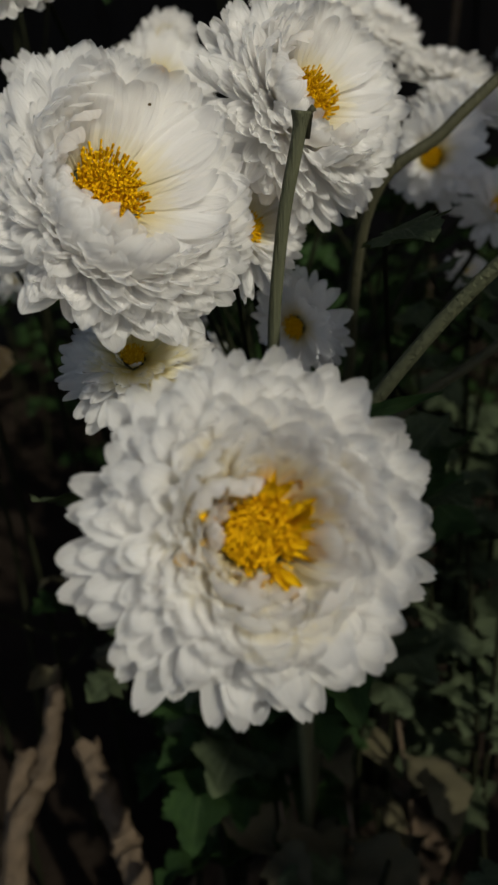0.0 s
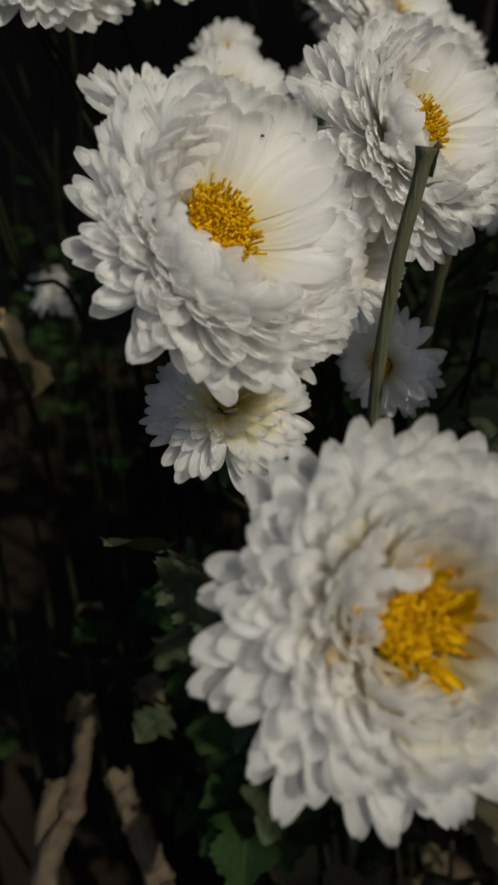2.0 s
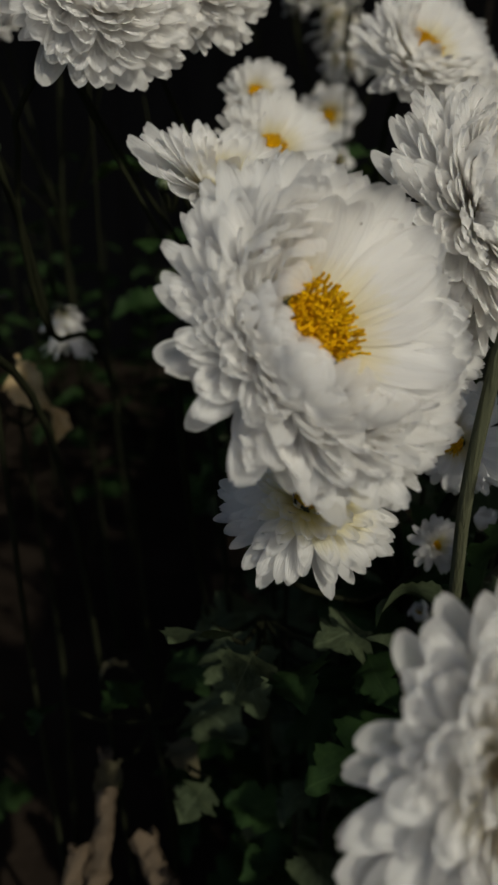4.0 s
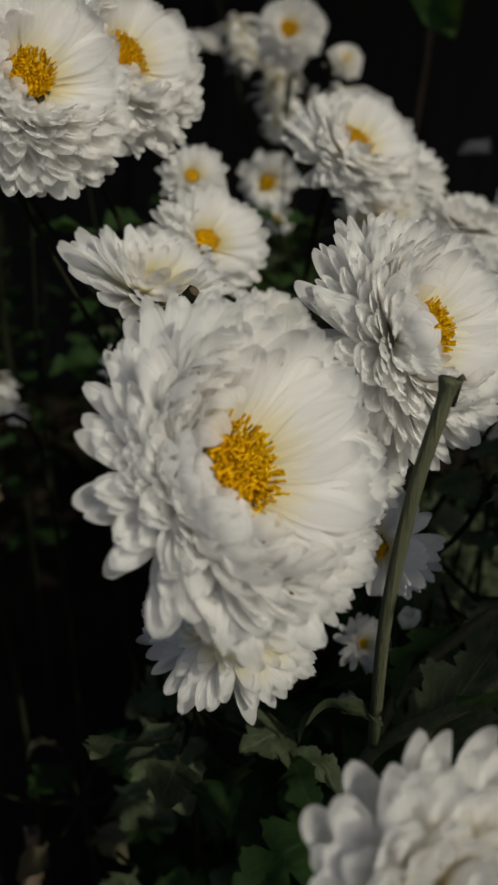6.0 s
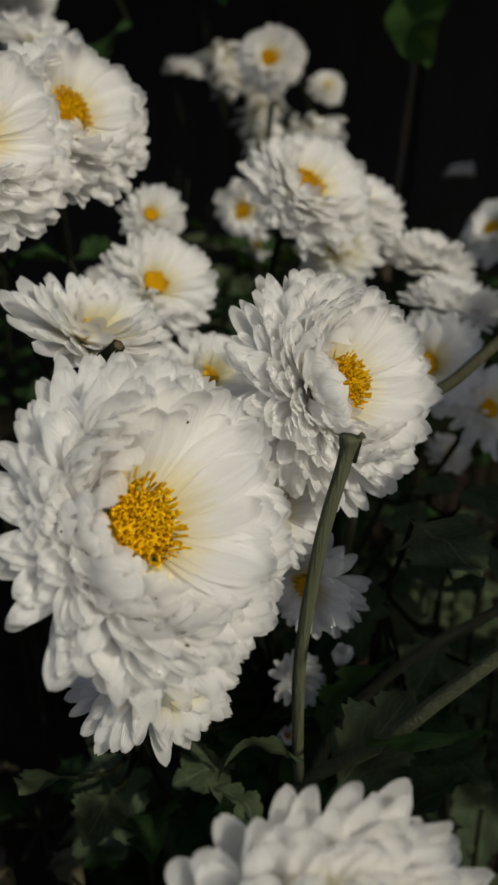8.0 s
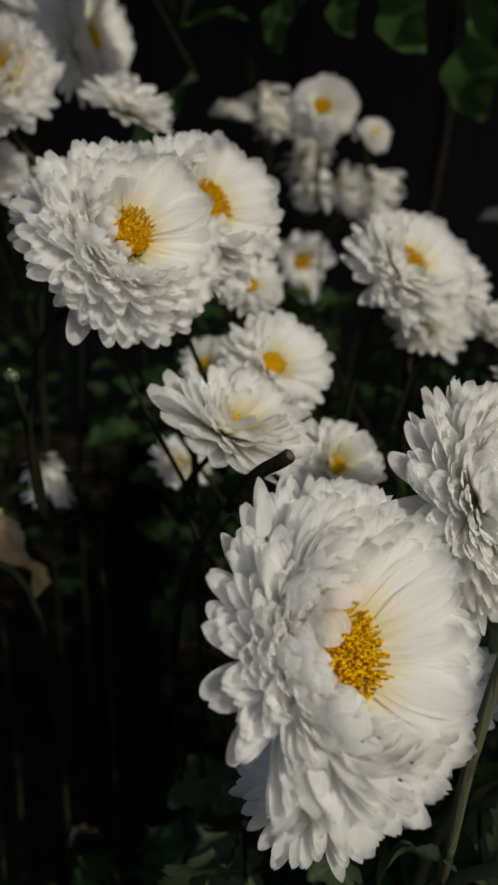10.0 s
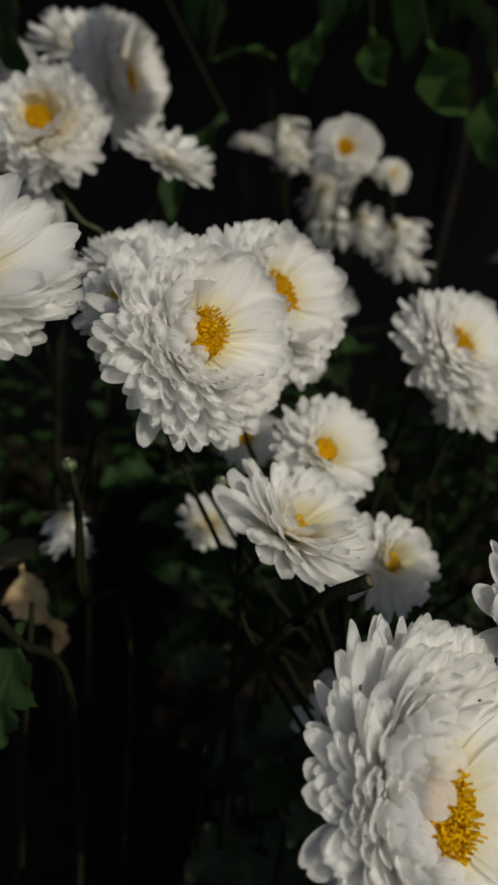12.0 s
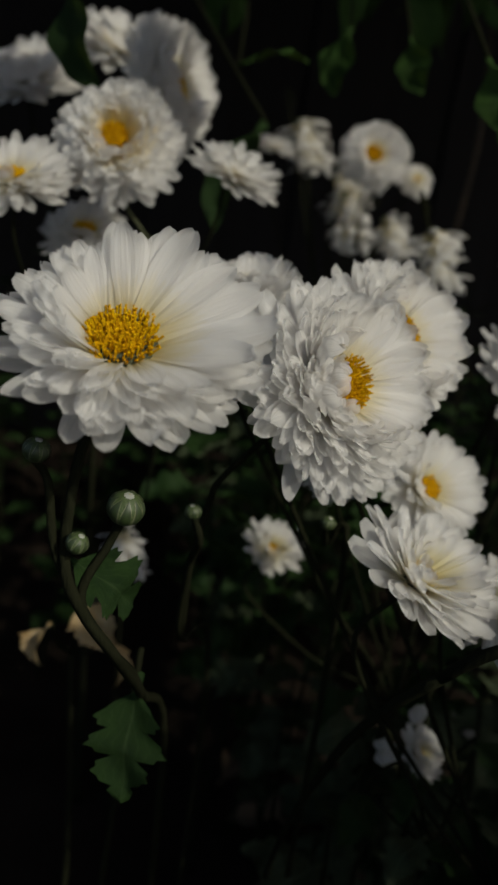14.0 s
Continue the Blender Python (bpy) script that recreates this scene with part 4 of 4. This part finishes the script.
leaf_one = thing("leafy_shoot", (-0.16, 0.36, 0.0), "dark green shoot with one large notched leaf", "plant", "leafy shoots in the bed")
child("stem", tube("stem", curve_points([(0, 0, -0.01), (0.0, -0.01, 0.25), (0.01, -0.03, 0.45)], 6), (0.002, 0.0012), STEM_SHADED, 6), leaf_one, Matrix())


def aimed_leaf(me, parent, root, tip, roll, label=""):
    """A leaf from its root to its tip, rolled about its length."""
    base = Vector(parent.location)
    root, tip = Vector(root), Vector(tip)
    way = tip - root
    heading = math.degrees(math.atan2(-way.x, way.y))
    pitch = math.degrees(math.atan2(way.z, math.hypot(way.x, way.y)))
    return child("leaf", me, parent, leaf_pose(root - base, heading, pitch, roll, way.length), label)


WITHERED = [leaf_mesh(leaf_rng, 1.6, 0.35, 0.02, 0.5, -0.7, 0.55, WITHERED_LEAF, 14) for _ in range(2)]
aimed_leaf(LEAVES[0], leaf_one, (-0.1773, 0.2919, 0.5096), (-0.1506, 0.2960, 0.4879), 55)
aimed_leaf(WITHERED[1], leaf_one, (-0.182, 0.407, 0.436), (-0.155, 0.374, 0.421), 20, "withered yellowing leaf")
child("leaf", LEAVES[3], leaf_one, leaf_pose(Vector((0.010, -0.050, 0.455)), 172, -62, 14, 0.044))


def leafy_sprig(foot, joint, leaves, label="dull green shoot with broad toothed leaves below the blooms"):
    """A shoot whose single leaves spring from one joint on thin stalks: (leaf, root, tip, roll) of each."""
    foot, joint = Vector(foot), Vector(joint)
    plant = thing("leafy_shoot", foot, label, "plant", "leafy shoots in the bed")
    line = curve_points([foot - Vector((0, 0, 0.01)), foot.lerp(joint, 0.5) + Vector((0.006, 0.004, 0)), joint], 6)
    child("stem", tube("stem", [p - foot for p in line], (0.0024, 0.0015), STEM_SHADED, 8), plant, Matrix())
    for me, root, tip, roll in leaves:
        root = Vector(root)
        stalk = curve_points([joint, joint.lerp(root, 0.6) + Vector((0, 0, -0.006)), root], 5)
        child("leaf_stalk", tube("leaf_stalk", [p - foot for p in stalk], (0.0012, 0.0008), STEM_SHADED, 6), plant, Matrix())
        aimed_leaf(me, plant, root, tip, roll)
    return plant


leafy_sprig((0.07, 0.36, 0.0), (0.062, 0.345, 0.375), [
    (MID[4], (0.043, 0.248, 0.458), (0.052, 0.209, 0.457), 20),
    (LEAVES[6], (0.046, 0.261, 0.400), (0.020, 0.250, 0.372), 70),
    (MID[5], (0.036, 0.260, 0.357), (0.045, 0.228, 0.358), -15),
    (MID[1], (0.064, 0.263, 0.356), (0.076, 0.237, 0.365), 10),
    (MID[2], (0.060, 0.341, 0.384), (0.042, 0.307, 0.365), 30),
    (MID[0], (0.085, 0.321, 0.368), (0.059, 0.283, 0.359), -30),
    (LEAVES[1], (0.090, 0.293, 0.370), (0.069, 0.268, 0.362), 40),
    (MID[3], (0.032, 0.295, 0.349), (0.047, 0.266, 0.367), 0),
])
# Unseen shoot added beside the bed: its two leaves shade a bloom beyond.
leafy_sprig((0.17, 0.25, 0.0), (0.165, 0.225, 0.490), [
    (MID[2], (0.134, 0.200, 0.526), (0.064, 0.142, 0.522), 25),
    (MID[4], (0.128, 0.212, 0.516), (0.068, 0.162, 0.506), -20),
])
leafy_sprig((0.12, 0.43, 0.0), (0.115, 0.42, 0.375), [
    (MID[4], (0.080, 0.361, 0.422), (0.083, 0.326, 0.425), 22),
    (MID[1], (0.102, 0.363, 0.418), (0.101, 0.327, 0.416), 3),
    (MID[5], (0.082, 0.342, 0.409), (0.085, 0.307, 0.413), -5),
    (MID[0], (0.100, 0.334, 0.405), (0.094, 0.299, 0.405), -20),
    (MID[2], (0.073, 0.376, 0.401), (0.076, 0.341, 0.404), 26),
    (MID[3], (0.075, 0.354, 0.382), (0.078, 0.321, 0.390), -1),
    (MID[4], (0.091, 0.337, 0.384), (0.093, 0.304, 0.393), 22),
])
leafy_sprig((-0.05, 0.33, 0.0), (-0.045, 0.31, 0.325), [
    (MID[4], (-0.056, 0.253, 0.358), (-0.074, 0.222, 0.374), 15),
    (MID[0], (-0.049, 0.250, 0.354), (-0.055, 0.216, 0.365), -20),
    (LEAVES[6], (-0.029, 0.248, 0.351), (-0.035, 0.215, 0.362), 25),
    (MID[3], (-0.007, 0.263, 0.352), (-0.029, 0.245, 0.362), -25),
    (LEAVES[7], (-0.011, 0.251, 0.354), (-0.007, 0.222, 0.356), 30),
    (MID[2], (-0.066, 0.304, 0.326), (-0.044, 0.264, 0.313), 10),
])
leafy_sprig((0.006, 0.404, 0.0), (-0.004, 0.384, 0.351), [
    (LEAVES[1], (-0.040, 0.390, 0.389), (-0.066, 0.368, 0.383), 20),
    (LEAVES[3], (-0.007, 0.388, 0.405), (0.003, 0.359, 0.410), -15),
    (LEAVES[5], (-0.002, 0.354, 0.368), (-0.037, 0.330, 0.370), 30),
    (LEAVES[0], (0.017, 0.377, 0.372), (0.020, 0.344, 0.372), 0),
    (LEAVES[7], (-0.030, 0.373, 0.342), (-0.052, 0.346, 0.336), -25),
    (MID[2], (-0.021, 0.328, 0.362), (-0.046, 0.308, 0.360), 10),
    (MID[5], (0.008, 0.342, 0.361), (0.004, 0.312, 0.362), -20),
])
leafy_sprig((-0.104, 0.385, 0.0), (-0.104, 0.365, 0.215), [
    (LEAVES[1], (-0.090, 0.353, 0.274), (-0.070, 0.324, 0.269), 20),
    (LEAVES[4], (-0.106, 0.357, 0.250), (-0.123, 0.328, 0.253), -15),
    (LITTER[1], (-0.114, 0.375, 0.241), (-0.133, 0.368, 0.253), 30),
    (LITTER[2], (-0.093, 0.337, 0.228), (-0.075, 0.315, 0.233), 10),
    (LITTER[0], (-0.118, 0.344, 0.210), (-0.131, 0.322, 0.208), -30),
    (MID[1], (-0.082, 0.337, 0.254), (-0.052, 0.302, 0.261), 15),
    (MID[4], (-0.069, 0.299, 0.245), (-0.082, 0.269, 0.248), -20),
    (LEAVES[6], (-0.150, 0.359, 0.234), (-0.160, 0.332, 0.239), 20),
])
# Added leaves in place of a shaded bloom: their amber is its sunlit patch.
leafy_sprig((-0.19, 0.47, 0.0), (-0.185, 0.462, 0.350), [
    (AMBER[0], (-0.180, 0.456, 0.396), (-0.162, 0.434, 0.369), 55),
    (AMBER[1], (-0.168, 0.447, 0.372), (-0.150, 0.430, 0.352), -35),
    (AMBER[2], (-0.196, 0.455, 0.374), (-0.206, 0.437, 0.356), 30),
], "amber leaves standing in for the sunlit patch of a shaded bloom")


# ---------------------------------------------------------------- hanging foliage in the background
def hanging_twig(name_seed, start, end, count, size, pool, label):
    rng = random.Random(name_seed)
    start, end = Vector(start), Vector(end)
    base = start
    plant = thing("hanging_branch", base, label, "foliage", "foliage hanging behind the bed")
    mid = start.lerp(end, 0.5) + Vector((0, 0, 0.04))
    line = [p - base for p in curve_points([start, mid, end], 8)]
    child("twig", tube("twig", line, (0.006, 0.002), STEM_SHADED, 6), plant, Matrix())
    for k in range(count):
        p = line[int(rng.uniform(0.25, 1) * (len(line) - 1))]
        child("leaf", rng.choice(pool), plant, leaf_pose(p, rng.uniform(0, 360), rng.uniform(-85, -35), rng.uniform(-40, 40), size * rng.uniform(0.75, 1.2)))
    return plant


TWIG_WORDS = "broad dark green leaves hanging from a thin twig"
hanging_twig(1, (0.45, 1.735, 1.12), (0.22, 1.20, 0.86), 8, 0.12, BROAD, TWIG_WORDS)
hanging_twig(2, (0.22, 1.735, 1.14), (0.10, 1.15, 0.90), 8, 0.11, BROAD, TWIG_WORDS)
hanging_twig(3, (-0.10, 1.735, 1.16), (-0.03, 1.20, 0.93), 8, 0.11, BROAD, TWIG_WORDS)


def leaf_spray(fix, tips, pool, roll=25):
    """A branch fixed to the fence with single leaves hanging at known places: (base, tip) of each leaf."""
    fix = Vector(fix)
    plant = thing("hanging_branch", fix, TWIG_WORDS, "foliage", "foliage hanging behind the bed")
    for k, (top, tip) in enumerate(tips):
        top, tip = Vector(top), Vector(tip)
        line = [p - fix for p in curve_points([fix, fix.lerp(top, 0.5) + Vector((0, 0, 0.05)), top], 6)]
        child("twig", tube("twig", line, (0.004, 0.0015), STEM_SHADED, 6), plant, Matrix())
        way = tip - top
        heading = math.degrees(math.atan2(-way.x, way.y))
        pitch = math.degrees(math.atan2(way.z, math.hypot(way.x, way.y)))
        child("leaf", pool[k % 3], plant, leaf_pose(top - fix, heading, pitch, roll, way.length * 1.1))
    return plant


leaf_spray((0.30, 1.735, 1.18), [((0.212, 1.15, 0.848), (0.275, 1.10, 0.728)), ((0.120, 1.18, 0.878), (0.16, 1.13, 0.765)),
                                 ((0.287, 1.14, 0.868), (0.32, 1.11, 0.765)), ((0.178, 1.20, 0.93), (0.215, 1.17, 0.815)), ((0.07, 1.22, 0.915), (0.095, 1.19, 0.81))], BROAD)
hanging_twig(4, (0.52, 1.735, 1.16), (0.36, 1.05, 0.80), 14, 0.10, BROAD, TWIG_WORDS)
hanging_twig(5, (0.36, 1.735, 1.10), (0.26, 1.00, 0.84), 14, 0.10, BROAD, TWIG_WORDS)
hanging_twig(6, (0.14, 1.735, 1.08), (0.16, 1.00, 0.86), 14, 0.09, BROAD, TWIG_WORDS)
hanging_twig(7, (-0.02, 1.735, 1.06), (0.04, 1.05, 0.84), 14, 0.09, BROAD, TWIG_WORDS)
hanging_twig(8, (-0.20, 1.735, 1.02), (-0.10, 1.00, 0.80), 12, 0.09, BROAD, TWIG_WORDS)
leaf_spray((-0.45, 1.735, 1.15), [((-0.213, 0.580, 0.702), (-0.198, 0.556, 0.649))], WIDE_SHADED, 80)
leaf_spray((-0.40, 1.735, 1.10), [((-0.080, 0.731, 0.649), (-0.117, 0.671, 0.577))], BROAD_SHADED, 8)

leaf_spray((0.14, 1.735, 1.20), [((0.040, 0.612, 0.700), (0.064, 0.591, 0.659))], WIDE, 90)
leaf_spray((0.26, 1.735, 1.20), [((0.158, 0.808, 0.714), (0.175, 0.789, 0.636))], WIDE, 85)
leaf_spray((0.11, 1.735, 1.20), [((0.007, 0.886, 0.747), (-0.002, 0.875, 0.689))], WIDE, 10)
leaf_spray((0.14, 1.735, 1.20), [((0.036, 0.782, 0.731), (0.048, 0.766, 0.690))], WIDE, 80)
leaf_spray((0.00, 1.735, 1.20), [((-0.096, 0.857, 0.697), (-0.041, 0.834, 0.709))], BROAD, 10)
# Leaves added overhead, out of view, to shade the far left blooms.
leaf_spray((-0.42, 1.735, 1.25), [((-0.124, 0.599, 0.767), (-0.064, 0.489, 0.743)), ((-0.180, 0.607, 0.788), (-0.120, 0.497, 0.764)), ((-0.098, 0.604, 0.748), (-0.038, 0.494, 0.724))], BROAD_SHADED, 10)

# ---------------------------------------------------------------- litter on the soil
litter = random.Random(33)
DRY = [leaf_mesh(litter, 2.5, 0.3, 0.03, litter.uniform(0.3, 0.8), litter.uniform(-0.8, 1.4), 0.6, DRY_LEAF, 14) for _ in range(4)]
for k in range(70):
    x, y = litter.uniform(-0.32, 0.32), litter.uniform(0.22, 0.75)
    if x < -0.06 and y > 0.36:
        continue
    ob = new("dry_leaf", litter.choice(DRY))
    ob.matrix_world = leaf_pose((x, y, 0.008), litter.uniform(0, 360), litter.uniform(-12, 20), litter.uniform(-40, 40), litter.uniform(0.03, 0.06))
    tagged(ob, label="curled tan dead leaf lying on the soil", category="dead leaf", group="dead leaves on the soil")


def stick(knots, r0, r1):
    base = Vector(knots[0])
    line = [p - base for p in curve_points(knots, 9)]
    n = len(line)
    radii = [(r0 + (r1 - r0) * i / (n - 1)) * (1 + 0.22 * noise.noise(Vector((i * 0.6, r0 * 900, 0))) + (0.25 if i % 11 == 7 else 0.0)) for i in range(n)]
    me = tube("dry_stick", line, radii, DRY_STICK, 9, 0.0)
    for v in me.vertices:
        v.co += 0.0022 * noise.noise_vector(v.co * 160 + base * 50)
    for v in me.vertices[-9:]:
        v.co += (line[-1] - line[-2]).normalized() * 0.010 * noise.noise(v.co * 420)
    for poly in me.polygons:
        poly.use_smooth = False
    ob = new("dry_stick", me)
    ob.location = base
    return tagged(ob, label="pale tan dry stick stuck in the soil", category="stick", group="dry sticks on the soil")


stick([(-0.060, 0.25, 0.0), (-0.073, 0.290, 0.092), (-0.084, 0.314, 0.103), (-0.096, 0.331, 0.119), (-0.114, 0.356, 0.139)], 0.0085, 0.0068)
stick([(-0.150, 0.27, 0.0), (-0.146, 0.306, 0.112), (-0.137, 0.337, 0.132), (-0.135, 0.366, 0.150), (-0.137, 0.387, 0.172)], 0.0068, 0.0048)
stick([(-0.158, 0.29, 0.0), (-0.152, 0.325, 0.116), (-0.146, 0.345, 0.145)], 0.0060, 0.0048)
stick([(-0.02, 0.36, 0.008), (0.03, 0.43, 0.012), (0.06, 0.50, 0.008)], 0.006, 0.004)
stick([(0.12, 0.38, 0.008), (0.09, 0.46, 0.012), (0.10, 0.56, 0.008)], 0.005, 0.004)
stick([(0.229, 1.157, -0.01), (0.241, 1.147, 0.45), (0.249, 1.137, 0.693), (0.248, 1.216, 0.904)], 0.0045, 0.0028)
